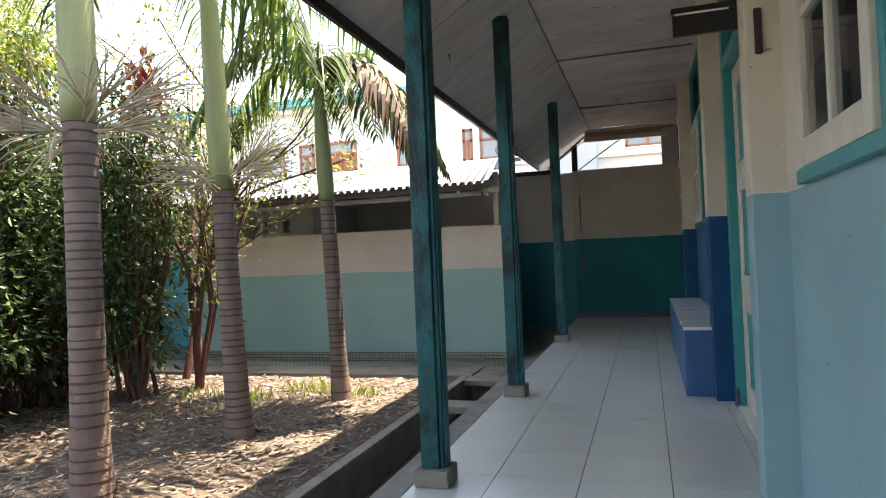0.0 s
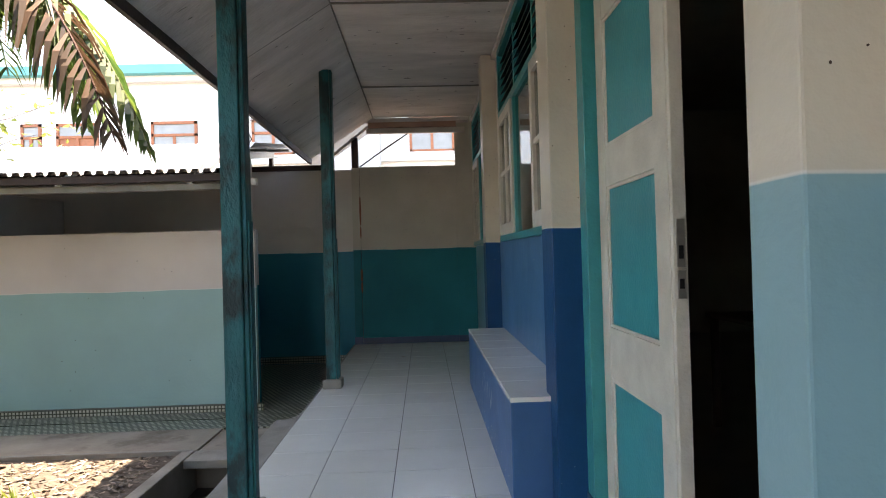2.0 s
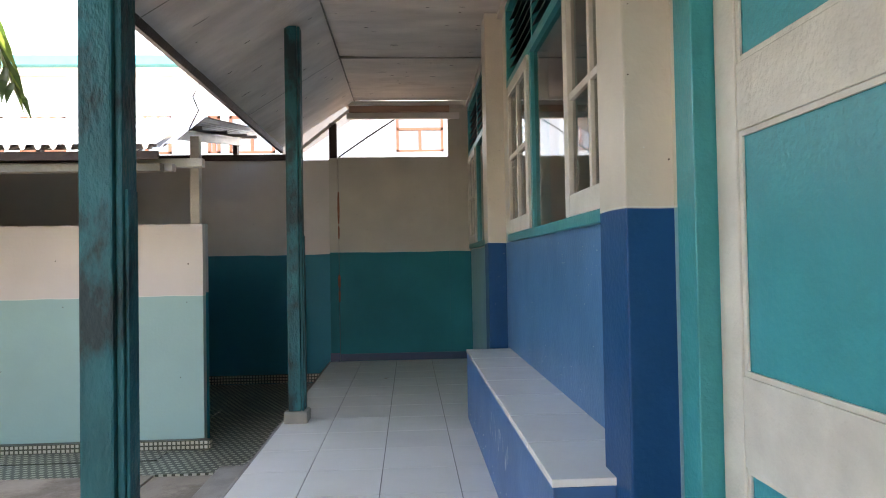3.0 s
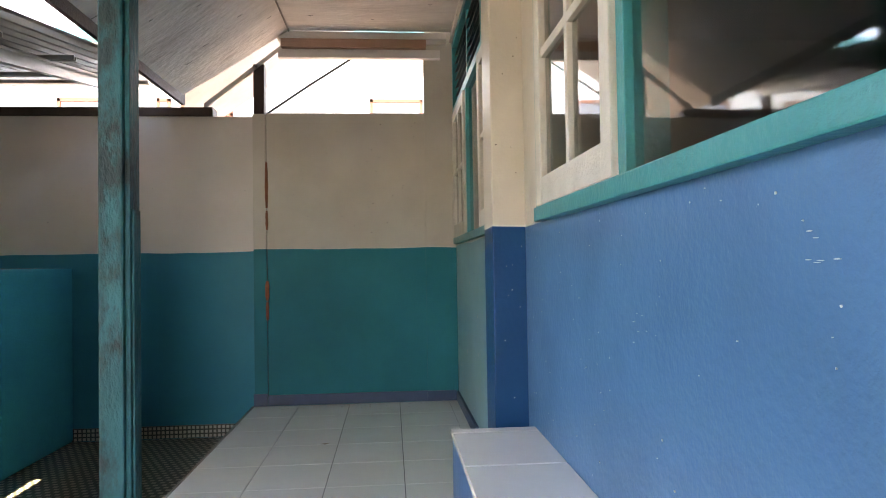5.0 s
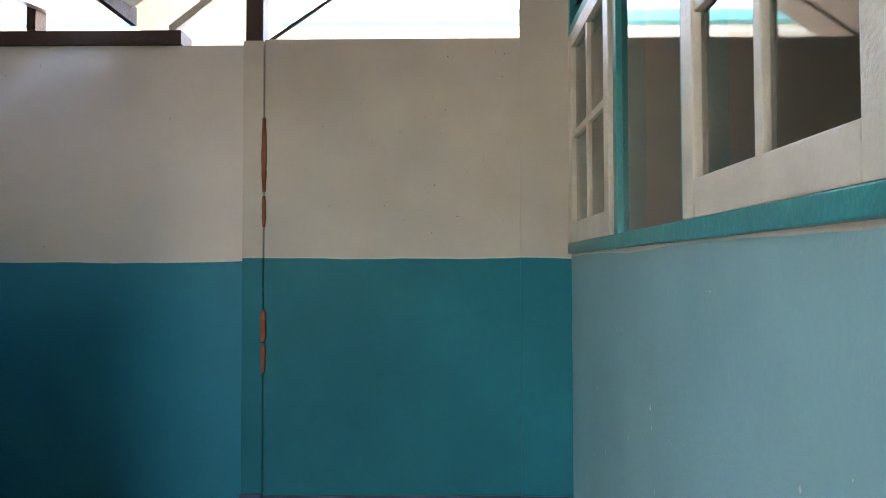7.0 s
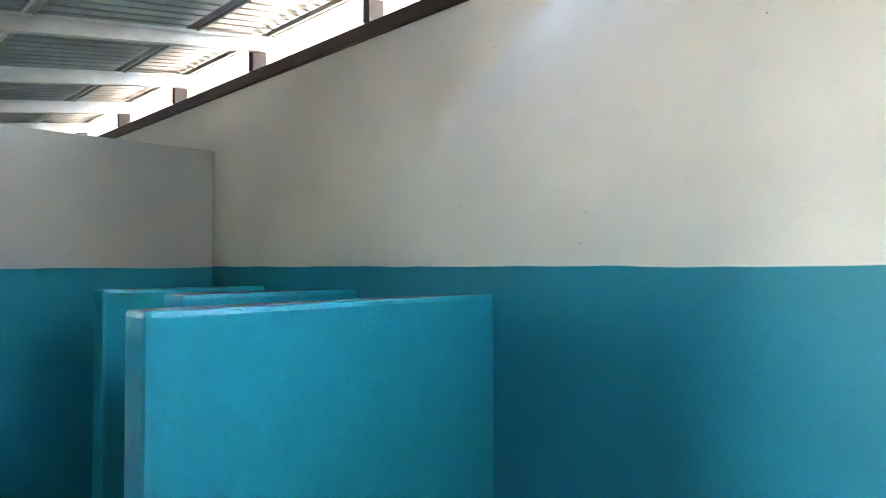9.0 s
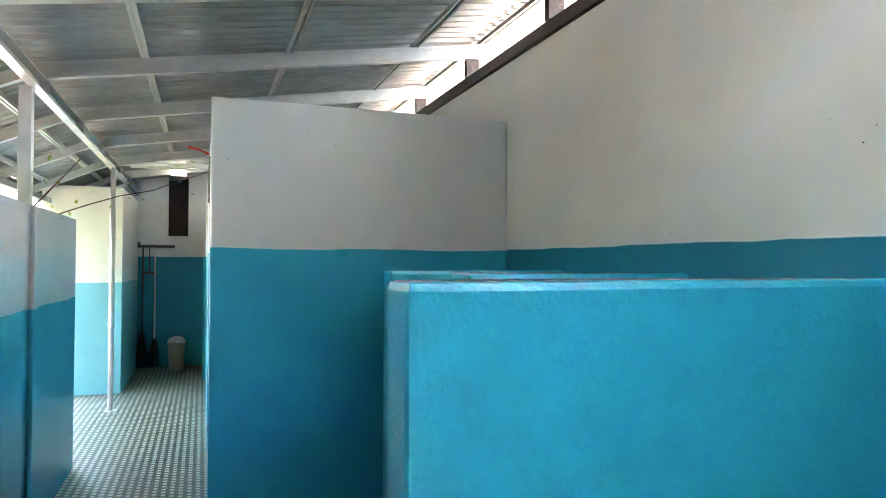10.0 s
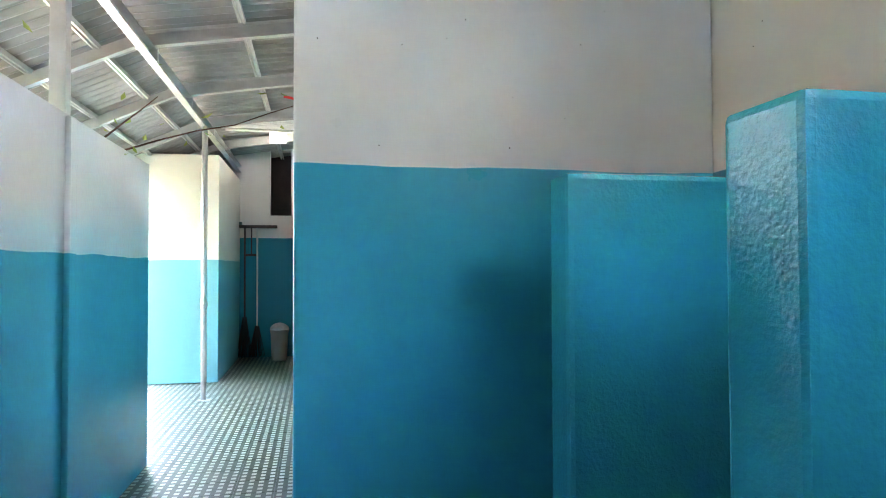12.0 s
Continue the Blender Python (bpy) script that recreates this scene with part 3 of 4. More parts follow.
for y in (8.25, 9.0, 10.2, 12.3):
    vs += [(x, y, sheet_z(y) + 0.018 * math.tanh(4.0 * (math.sin(x * math.tau / 0.10) + 0.45))) for x in xs2]
n = len(xs2)
sh.add(vs, [(k * n + i, k * n + i + 1, (k + 1) * n + i + 1, (k + 1) * n + i) for k in range(3) for i in range(n - 1)])
roof_part("corrugated_sheet", sh, M_ROOFTIN, "wavy zinc sheet, dulled underneath")
beam_sh = Shape().box(-10.2, -3.2, 9.035, 9.04, 2.09, 2.17).box(-10.2, -3.2, 9.04, 9.085, 2.09, 2.095).box(-10.2, -3.2, 9.04, 9.085, 2.165, 2.17)
roof_part("main_beam", beam_sh, M_STEEL)
EZ = sheet_z(8.3) - 0.11
roof_part("fascia", Shape().box(-10.6, -0.85, 8.27, 8.295, EZ, EZ + 0.06, c=0.003), M_DARKWOOD, "dark eave board")
roof_part("eave_gutter", Shape().box(-10.6, -0.85, 8.31, 8.39, EZ - 0.07, EZ - 0.015, c=0.006), M_CONC, "pale grey eave strip")


def pole(x, z0, label):
    sh = Shape().tube([(x, 9.075, z0), (x, 9.075, 0.6), (x, 9.075, 2.09)], 0.024, 12)
    p = root("roof_pole", (x, 9.075, z0), label, "pole", "roof poles")
    for nm, q in (("pipe", sh), ("foot_plate", Shape().box(x - 0.05, x + 0.05, 9.03, 9.13, z0, z0 + 0.006)),
                  ("coupling", Shape().tube([(x, 9.075, 0.55), (x, 9.075, 0.60)], 0.029, 12))):
        o = part(nm, q, M_STEEL, p, smooth=(nm != "foot_plate"))
        o.matrix_parent_inverse = Matrix.Translation((-x, -9.075, -z0))
    return p


pole(-7.45, LOW, "slim grey steel pole standing on the mosaic floor")
solid("wall_pole", Shape().box(-4.36, -4.29, 9.0605, 9.085, LOW, 1.47, c=0.008), M_FRONT_IN, "painted pipe casing on the low wall", "pipe casing", "structure")
solid("steel_post", Shape().box(-4.37, -4.31, 8.995, 9.055, 1.48, 2.09, c=0.004), M_STEEL, "square steel roof post on the low wall", "post", group="roof poles")
solid("front_corner_post", Shape().box(-0.86, -0.79, 8.95, 9.02, 1.481, 2.16, c=0.004), M_CREAMWOOD, "pale wooden post at the end of the low wall", "post", group="roof poles")


def under(parent, name, sh, m, label="", smooth=False):
    """A part given in world coordinates under a thing's root."""
    o = part(name, sh, m, parent, label, smooth)
    o.matrix_parent_inverse = Matrix.Translation(-parent.location)
    return o


# ================= windows and door =================
def window(name, y0, y1, label):
    SILL = SILLS[(y0, y1)]
    w = root(name, (1.6, (y0 + y1) / 2, SILL), label, "window", kind="structure")
    bar = 2.36
    xf0, xf1 = 1.545, 1.66
    under(w, "sill", Shape().box(1.535, xf1, y0, y1, SILL, SILL + 0.05, c=0.004), M_TEAL)
    under(w, "head", Shape().box(xf0, xf1, y0, y1, HEAD - 0.05, HEAD, c=0.003), M_TEAL)
    under(w, "transom_bar", Shape().box(xf0, xf1, y0 + 0.05, y1 - 0.05, bar, bar + 0.06, c=0.003), M_TEAL)
    leaf_w = 0.825
    cuts = [y0 + 0.05, y0 + 0.05 + leaf_w, y1 - 0.05 - leaf_w, y1 - 0.05]
    for a in (y0, y1 - 0.05):
        under(w, "jamb", Shape().box(xf0, xf1, a, a + 0.05, SILL + 0.05, HEAD - 0.05, c=0.003), M_TEAL)
    for a in cuts[1:3]:
        under(w, "mullion", Shape().box(xf0 + 0.005, xf1, a - 0.025, a + 0.025, SILL + 0.05, bar, c=0.003), M_TEAL)
        under(w, "mullion", Shape().box(xf0 + 0.02, xf1, a - 0.02, a + 0.02, bar + 0.06, HEAD - 0.05, c=0.003), M_TEAL)
    z0, z1 = SILL + 0.05, bar
    for k in (0, 2):
        a, b = cuts[k] + (0.028 if k else 0.004), cuts[k + 1] - (0.028 if not k else 0.004)
        t = 0.075
        sash = under(w, "casement", Shape()
                     .box(1.533, 1.575, a, a + t, z0, z1, c=0.005).box(1.533, 1.575, b - t, b, z0, z1, c=0.005)
                     .box(1.534, 1.574, a + t, b - t, z0, z0 + 0.095, c=0.005).box(1.534, 1.574, a + t, b - t, z1 - t, z1, c=0.005)
                     .box(1.539, 1.571, (a + b) / 2 - 0.016, (a + b) / 2 + 0.016, z0 + 0.09, z1 - t, c=0.004)
                     .box(1.540, 1.570, a + t, b - t, (z0 + z1) / 2 - 0.006, (z0 + z1) / 2 + 0.026, c=0.004),
                     M_CREAMWOOD, "worn cream painted casement")
        for ya, yb in ((a + t, (a + b) / 2 - 0.016), ((a + b) / 2 + 0.016, b - t)):
            for za, zb in ((z0 + 0.095, (z0 + z1) / 2 - 0.006), ((z0 + z1) / 2 + 0.026, z1 - t)):
                g = part("pane", Shape().box(1.556, 1.560, ya - 0.004, yb + 0.004, za - 0.004, zb + 0.004), M_GLASS, sash)
    under(w, "fixed_pane", Shape().box(1.572, 1.576, cuts[1] + 0.02, cuts[2] - 0.02, z0 - 0.003, z1 + 0.003), M_GLASS, "large dusty fixed glass pane")
    n = 7
    for a, b in zip(cuts[:3], cuts[1:]):
        for i in range(n):
            z = bar + 0.075 + i * (HEAD - 0.06 - bar - 0.08) / n
            under(w, "louvre_slat", Shape().add(
                [(1.565, a + 0.018, z + 0.005), (1.565, b - 0.018, z + 0.005), (1.635, b - 0.018, z + 0.055), (1.635, a + 0.018, z + 0.055),
                 (1.565, a + 0.018, z + 0.013), (1.565, b - 0.018, z + 0.013), (1.635, b - 0.018, z + 0.063), (1.635, a + 0.018, z + 0.063)],
                [(0, 3, 2, 1), (4, 5, 6, 7), (0, 1, 5, 4), (2, 3, 7, 6)]), M_LOUVRE)
    return w


window("window_1", *WIN_A, "teal framed classroom window with cream casements and louvres")
window("window_2", *WIN_B, "teal framed classroom window above the bench with cream casements")
window("window_3", *WIN_C, "teal framed classroom window in the corner with cream casements")

door = root("door_1", (1.62, 4.6, 0.0), "cream classroom door with teal panels, one leaf shut, one open", "door", kind="structure")
under(door, "jamb", Shape().box(1.545, 1.71, 5.36, 5.47, 0.0, 2.97, c=0.004), M_TEAL)
under(door, "jamb", Shape().box(1.545, 1.71, 3.80, 3.87, 0.0, 2.97, c=0.004), M_TEAL)
under(door, "head", Shape().box(1.545, 1.71, 3.87, 5.36, 2.25, 2.33, c=0.004), M_TEAL)
under(door, "jamb_foot", Shape().box(1.54, 1.56, 5.355, 5.475, 0.0, 0.13, c=0.003), M_SKIRT, "dark blue painted jamb foot")
for i in range(8):
    z = 2.35 + i * 0.075
    under(door, "louvre_slat", Shape().add([(1.58, 3.87, z), (1.58, 5.36, z), (1.65, 5.36, z + 0.05), (1.65, 3.87, z + 0.05),
                                            (1.58, 3.87, z + 0.008), (1.58, 5.36, z + 0.008), (1.65, 5.36, z + 0.058), (1.65, 3.87, z + 0.058)],
                                           [(0, 3, 2, 1), (4, 5, 6, 7), (0, 1, 5, 4), (2, 3, 7, 6)]), M_LOUVRE)
D0, D1 = 4.575, 5.355
lf = Shape().box(1.60, 1.64, D1 - 0.10, D1, 0.02, 2.24, c=0.004).box(1.60, 1.64, D0, D0 + 0.115, 0.02, 2.24, c=0.004)
for z0, z1 in ((0.02, 0.16), (0.66, 0.87), (1.44, 1.60), (2.12, 2.24)):
    lf.box(1.602, 1.638, D0 + 0.115, D1 - 0.10, z0, z1, c=0.004)
lf.box(1.604, 1.646, D0 - 0.022, D0 + 0.0, 0.02, 2.24, c=0.003)
leaf = under(door, "leaf", lf, M_CREAMWOOD, "worn cream door leaf, standing shut")
for z0, z1 in ((0.16, 0.66), (0.87, 1.44), (1.60, 2.12)):
    part("panel", Shape().box(1.614, 1.626, D0 + 0.11, D1 - 0.095, z0 - 0.004, z1 + 0.004), M_DOORTEAL, leaf, "teal painted door panel")
    fr = Shape()
    for ya, yb, za, zb in ((D0 + 0.115, D0 + 0.13, z0, z1), (D1 - 0.115, D1 - 0.10, z0, z1), (D0 + 0.13, D1 - 0.115, z0, z0 + 0.014), (D0 + 0.13, D1 - 0.115, z1 - 0.014, z1)):
        fr.box(1.606, 1.6135, ya, yb, za, zb, c=0.002)
    part("beading", fr, M_CREAMWOOD, leaf)
for za, zb in ((1.03, 1.115), (1.125, 1.27)):
    part("lock_plate", Shape().box(1.612, 1.638, D0 - 0.026, D0 - 0.022, za, zb, c=0.001), M_IRON, leaf, "worn steel lock plate")
part("lock_hole", Shape().box(1.618, 1.632, D0 - 0.028, D0 - 0.0255, 1.15, 1.19), M_BLACK, leaf)
part("lock_hole", Shape().box(1.618, 1.632, D0 - 0.028, D0 - 0.0255, 1.06, 1.09), M_BLACK, leaf)
solid("door_step", Shape().box(1.545, 1.74, 3.87, 5.355, 0.001, 0.02, c=0.003), M_TILE, "pale tile threshold under the classroom door", "threshold", "structure")

# class name board over the door, and a hanging bracket
sg = root("door_sign", (1.32, 3.765, 2.03), "black class name board fixed to the pilaster", "sign")
under(sg, "board", Shape().box(1.165, 1.50, 3.7505, 3.775, 2.03, 2.125, c=0.002), M_BLACK)
under(sg, "top_rail", Shape().box(1.16, 1.50, 3.745, 3.78, 2.13, 2.155, c=0.003), M_BLACK)
under(sg, "edge_strip", Shape().box(1.175, 1.40, 3.742, 3.7505, 2.121, 2.128), M_WHITEPVC, "thin pale strip on the board's edge")
hk = root("wall_hook", (1.43, 3.62, 1.85), "dark iron hook with a tongue on the pilaster", "hook")
under(hk, "tongue", Shape().box(1.47, 1.50, 3.565, 3.58, 1.86, 2.05, c=0.006), M_DARKWOOD)
under(hk, "pin", Shape().tube([(1.485, 3.575, 1.87), (1.53, 3.568, 1.875)], 0.004, 6), M_IRON)

# ================= bench =================
bench = root("bench", (1.39, 7.1, 0), "built-in blue painted bench with white tile seat along the wall", "bench")
under(bench, "body", Shape().box(1.243, 1.568, 5.69, 8.60, 0.001, 0.478, c=0.006),
      mat("blue_bench_paint", (0.03, 0.135, 0.32), 0.38, 0.3, 2, 0.15, 45, chips=0.3))
yb = 5.687
seat_tile = Shape().box(-0.0, 0.328, 0.0, 0.402, 0.0, 0.024, c=0.003).mesh("seat_tile", M_TILE)
k = 0
while yb < 8.58:
    o = new("seat_tile", seat_tile)
    ln = min(0.41, 8.61 - yb)
    o.parent = bench
    o.location = Vector((1.240, yb, 0.478)) - bench.location
    o.scale = (1, ln / 0.41, 1)
    yb += 0.41
marks = Shape()
for i in range(16):
    y, z = 6.55 + R.uniform(0, 0.75), 0.20 + R.uniform(0, 0.14)
    a = R.uniform(-0.5, 0.5)
    h = R.uniform(0.03, 0.07)
    marks.add([(1.2415, y, z), (1.2415, y + 0.009, z), (1.2415, y + 0.009 + a * h, z + h), (1.2415, y + a * h, z + h)], [(0, 1, 2, 3)])
tagged(under(bench, "chalk_scribble", marks, M_WHITEPVC, "faint white chalk scribbles"), kind="stuff")

# ================= posts =================
def post(at, top, label):
    p = root("corridor_post", at, label, "post", "corridor posts")
    x, y = at[0], at[1]
    under(p, "footing", Shape().box(x - 0.085, x + 0.085, y - 0.085, y + 0.085, 0.0, 0.085, c=0.012), M_CONC, "grey concrete footing")
    under(p, "shaft", Shape().box(x - 0.054, x + 0.036, y - 0.058, y + 0.058, 0.085, top, c=0.007), M_POST)
    under(p, "side_batten", Shape().box(x + 0.0365, x + 0.056, y - 0.042, y + 0.054, 0.085, top, c=0.005), M_POST)
    under(p, "lower_cleat", Shape().box(x + 0.0565, x + 0.066, y - 0.03, y + 0.035, 0.095, 1.36, c=0.003), M_POST)
    return p


post((-0.002, 3.62, 0), 2.90, "teal painted wooden post, dark and blistered, on a footing")
post((0.008, 5.61, 0), 2.91, "teal painted wooden post on a bare concrete footing")
p3 = post((-0.005, 8.65, 0), 2.90, "teal painted wooden post with a painted footing")
for y in (-1.2,):
    post((0.0, y, 0), 2.90, "teal painted wooden post on a concrete footing")

# ================= classroom furniture just inside =================
def desk(x, y, label):
    d = root("school_desk", (x, y, 0), label, "desk", "school desks")
    under(d, "desktop", Shape().box(x - 0.28, x + 0.28, y - 0.55, y + 0.55, 0.72, 0.75, c=0.005), M_DARKWOOD)
    for sx in (-0.24, 0.24):
        for sy in (-0.5, 0.5):
            under(d, "leg", Shape().box(x + sx - 0.02, x + sx + 0.02, y + sy - 0.02, y + sy + 0.02, 0, 0.72), M_DARKWOOD)


desk(3.0, 6.4, "dark wooden desk in the unlit classroom")

# ================= washroom things =================
bin_ = root("waste_bin", (-9.78, 9.58, LOW), "grey plastic waste bin with a pale bag, by the far wall", "waste bin")
b = Shape()
rings = [(0.085, 0.0), (0.09, 0.02), (0.105, 0.34), (0.112, 0.35), (0.112, 0.37)]
b.tube([(-9.78, 9.58, LOW + z) for _, z in rings], [r for r, _ in rings], 18)
under(bin_, "body", b, M_GREYBIN, smooth=True)
cap = [(0.112, 0.371), (0.11, 0.40), (0.07, 0.44), (0.02, 0.455)]
under(bin_, "lid", Shape().tube([(-9.78, 9.58, LOW + z) for _, z in cap], [r for r, _ in cap], 18), M_BAG, "pale bag bunched over the rim", smooth=True)
shelf = root("tool_rack", (-10.16, 9.2, 1.38), "dark wall rack holding brooms and mops", "rack")
under(shelf, "board", Shape().box(-10.2, -10.10, 8.93, 9.53, 1.385, 1.42, c=0.004), M_DARKWOOD)
under(shelf, "box", Shape().box(-10.2, -10.1, 8.93, 9.10, 1.421, 1.46, c=0.004), M_LOUVRE)
for y, zb, ml in ((9.14, 0.25, M_DARKWOOD), (9.29, 0.14, M_WHITEPVC)):
    br = root("broom", (-10.11, y, LOW), "long handled broom hanging against the blue wall", "broom", "brooms")
    under(br, "handle", Shape().tube([(-10.10, y, 1.385), (-10.12, y, zb)], 0.011, 8), ml)
    bristles = Shape()
    for i in range(60):
        a = R.uniform(-0.1, 0.1)
        bristles.tube([(-10.12 + R.uniform(-.02, .02), y + a * 0.2, zb + 0.02), (-10.11 + R.uniform(-.03, .03), y + a, LOW + 0.002 + R.uniform(0, .03))], [0.004, 0.002], 4, caps=False)
    under(br, "brush_head", bristles, M_BLACK)
sq = root("squeegee", (-10.12, 9.20, 1.05), "short dark squeegee hanging from the rack", "squeegee")
under(sq, "handle", Shape().tube([(-10.12, 9.22, 1.385), (-10.12, 9.22, 1.06)], 0.008, 6), M_DARKWOOD)
under(sq, "blade", Shape().box(-10.13, -10.11, 9.15, 9.30, 1.03, 1.06, c=0.003), M_DARKWOOD)
rb = Shape()
pts = [(-6.95, 9.75, 2.245), (-6.92, 9.85, 2.22), (-6.95, 9.93, 2.19), (-6.92, 10.02, 2.18), (-6.9, 10.12, 2.19)]
for a, c in zip(pts, pts[1:]):
    rb.add([a, c, (c[0], c[1], c[2] + 0.022), (a[0], a[1], a[2] + 0.022)], [(0, 1, 2, 3)])
solid("red_ribbon", rb, M_RED, "scrap of red ribbon tied to a roof channel", "ribbon")
cb = Shape()
for q in range(3):
    cb.tube([(-7.9 + 0.02 * q, 9.1 + 0.35 * i, 2.22 + 0.05 * i - 0.05 * math.sin(i / 4 * math.pi) - 0.02 * q) for i in range(5)], 0.008, 6)
solid("roof_cables", cb, M_WHITEPVC, "white cables sagging beneath the washroom roof", "cable", smooth=True)
tb = root("strip_light", (-8.0, 9.6, 2.19), "unlit pale fluorescent batten under the roof", "lamp")
under(tb, "casing", Shape().box(-8.05, -7.98, 9.12, 10.3, 2.205, 2.245, c=0.004), M_WHITEPVC)
under(tb, "tube", Shape().tube([(-8.015, 9.17, 2.19), (-8.015, 10.25, 2.19)], 0.014, 10), M_WHITEPVC, smooth=True)
lampbox = root("square_lamp", (-8.6, 9.62, 2.20), "square white lamp glowing under the washroom roof", "lamp")
under(lampbox, "cover", Shape().box(-8.64, -8.56, 9.54, 9.70, 2.19, 2.355, c=0.006), M_GLOW)
under(lampbox, "hanger", Shape().box(-8.61, -8.59, 9.61, 9.63, 2.355, 2.40), M_STEEL)
wire = Shape().tube([(-0.66, 8.6, 2.50), (-0.72, 8.6, 2.38), (-0.68, 8.6, 2.28), (-0.75, 8.6, sheet_z(8.6) + 0.02)], 0.006, 6)
solid("eave_wire", wire, M_CABLE, "black wire looping down from the eave", "cable", smooth=True)

for x in (-4.86, -4.46):
    vent = root("wall_vent", (x, 9.925, 1.62), "small dark vent block in the cubicle wall", "vent", "vents")
    under(vent, "rim", Shape().box(x - 0.075, x - 0.055, 9.915, 9.93, 1.57, 1.79).box(x + 0.055, x + 0.075, 9.915, 9.93, 1.57, 1.79).box(x - 0.055, x + 0.055, 9.915, 9.93, 1.77, 1.79).box(x - 0.055, x + 0.055, 9.915, 9.93, 1.57, 1.59), M_CONC)
    under(vent, "hole", Shape().box(x - 0.055, x + 0.055, 9.922, 9.93, 1.59, 1.77), M_BLACK)

# ragged short cracks in the ceiling boards
seams = Shape()
qs = random.Random(77)
for _ in range(190):
    y, x = qs.uniform(1.2, 11.2), qs.uniform(-0.55, 1.45)
    ln, w = qs.uniform(0.01, 0.05) * (2.5 if qs.random() < 0.15 else 1.0), qs.uniform(0.001, 0.0032)
    if x < FOLD_X < x + ln:
        continue
    bow, drop = qs.uniform(-0.006, 0.006), 0.0145
    top = [(x + ln * f, y + w * k + bow * math.sin(f * math.pi), ceil_z(x + ln * f) - drop) for f, k in
           ((0, 0), (0.3, -1), (0.65, -0.6), (1, 0), (0.7, 0.8), (0.35, 1.1))]
    low = [(a, b, c - 0.002) for a, b, c in top]
    seams.add(top + low, [(6, 7, 8, 9, 10, 11)] + [(k, (k + 1) % 6, 6 + (k + 1) % 6, 6 + k) for k in range(6)])
tagged(solid("ceiling_seams", seams, M_DARKCONC, "short dark cracks along the white ceiling boards", "cracks", "stuff"))
timber = Shape().box(-1.9, -0.80, 8.40, 8.47, EZ - 0.06, EZ - 0.005, c=0.004)
solid("eave_timber", timber, M_STEEL, "short grey timber end under the washroom eave", "timber", group="eave timbers")
solid("eave_timber", Shape().box(-1.35, -0.62, 8.48, 8.54, EZ - 0.02, EZ + 0.04, c=0.004), M_CREAMWOOD, "short pale timber end under the washroom eave", "timber", group="eave timbers")

# ================= far building =================
house = root("school_building", (-6, 26, -0.6), "white two-storey building with orange-brown window frames", "building")
FY = 26.0
hw = Shape().box(-45, 30, FY, FY + 8, -0.6, 7.5)
under(house, "wall", hw, M_FACADE)
under(house, "roof", Shape().box(-45.5, 30.5, FY - 0.7, FY + 8.5, 7.7, 8.0), M_TEALROOF, "turquoise painted roof slab edge")
under(house, "cornice", Shape().box(-45, 30, FY - 0.35, FY - 0.002, 7.5, 7.7), M_FACADE)
under(house, "ledge", Shape().box(-45, 30, FY - 0.25, FY - 0.003, 4.55, 4.72), M_FACADE)
wx = [(-34, 1.6), (-30.5, 1.4), (-27.3, 1.6), (-23.8, 1.4), (-20.5, 1.6), (-17.2, 1.4), (-14.6, 1.5), (-12.75, 0.7), (-11.15, 1.45), (-7.8, 1.6), (-5.6, 0.4), (-4.35, 1.5), (-1.6, 1.4), (1.25, 1.6), (4.6, 1.5)]
for i, (x, w) in enumerate(wx):
    win = under(house, "window", Shape().box(x - w / 2 - 0.05, x + w / 2 + 0.05, FY - 0.10, FY - 0.004, 4.83, 4.88), M_FACADE)
    fr = Shape()
    for a, c, z0, z1 in ((x - w / 2, x - w / 2 + 0.09, 4.88, 6.15), (x + w / 2 - 0.09, x + w / 2, 4.88, 6.15), (x - w / 2, x + w / 2, 6.05, 6.15), (x - w / 2, x + w / 2, 5.62, 5.71), (x - w / 2, x + w / 2, 4.88, 4.96), (x - 0.05, x + 0.05, 4.96, 5.62)):
        fr.box(a, c, FY - 0.08, FY - 0.005, z0, z1)
    part("frame", fr, M_ORANGE, win, "orange-brown wooden frame")
    part("glass", Shape().box(x - w / 2 + 0.09, x + w / 2 - 0.09, FY - 0.03, FY - 0.006, 4.96, 5.62), M_ORANGE if i == 8 else M_DARKGLASS, win)
    part("vent", Shape().box(x - w / 2 + 0.09, x + w / 2 - 0.09, FY - 0.03, FY - 0.006, 5.71, 6.05), M_DARKGLASS, win)
under(house, "bay", Shape().box(-2.6, -0.55, FY - 1.2, FY - 0.36, 3.5, 6.4), mat("pale_grey_render", (0.5, 0.51, 0.52), 0.8, 0.15, 1), "pale grey projecting bay")
solid("boundary_wall", Shape().box(-13.2, -13.0, -9, 12, -0.6, 3.0).box(-13.2, -0.62, -9.2, -9.0, -0.6, 3.0), M_FACADE, "plain wall closing the yard", "wall", "structure")

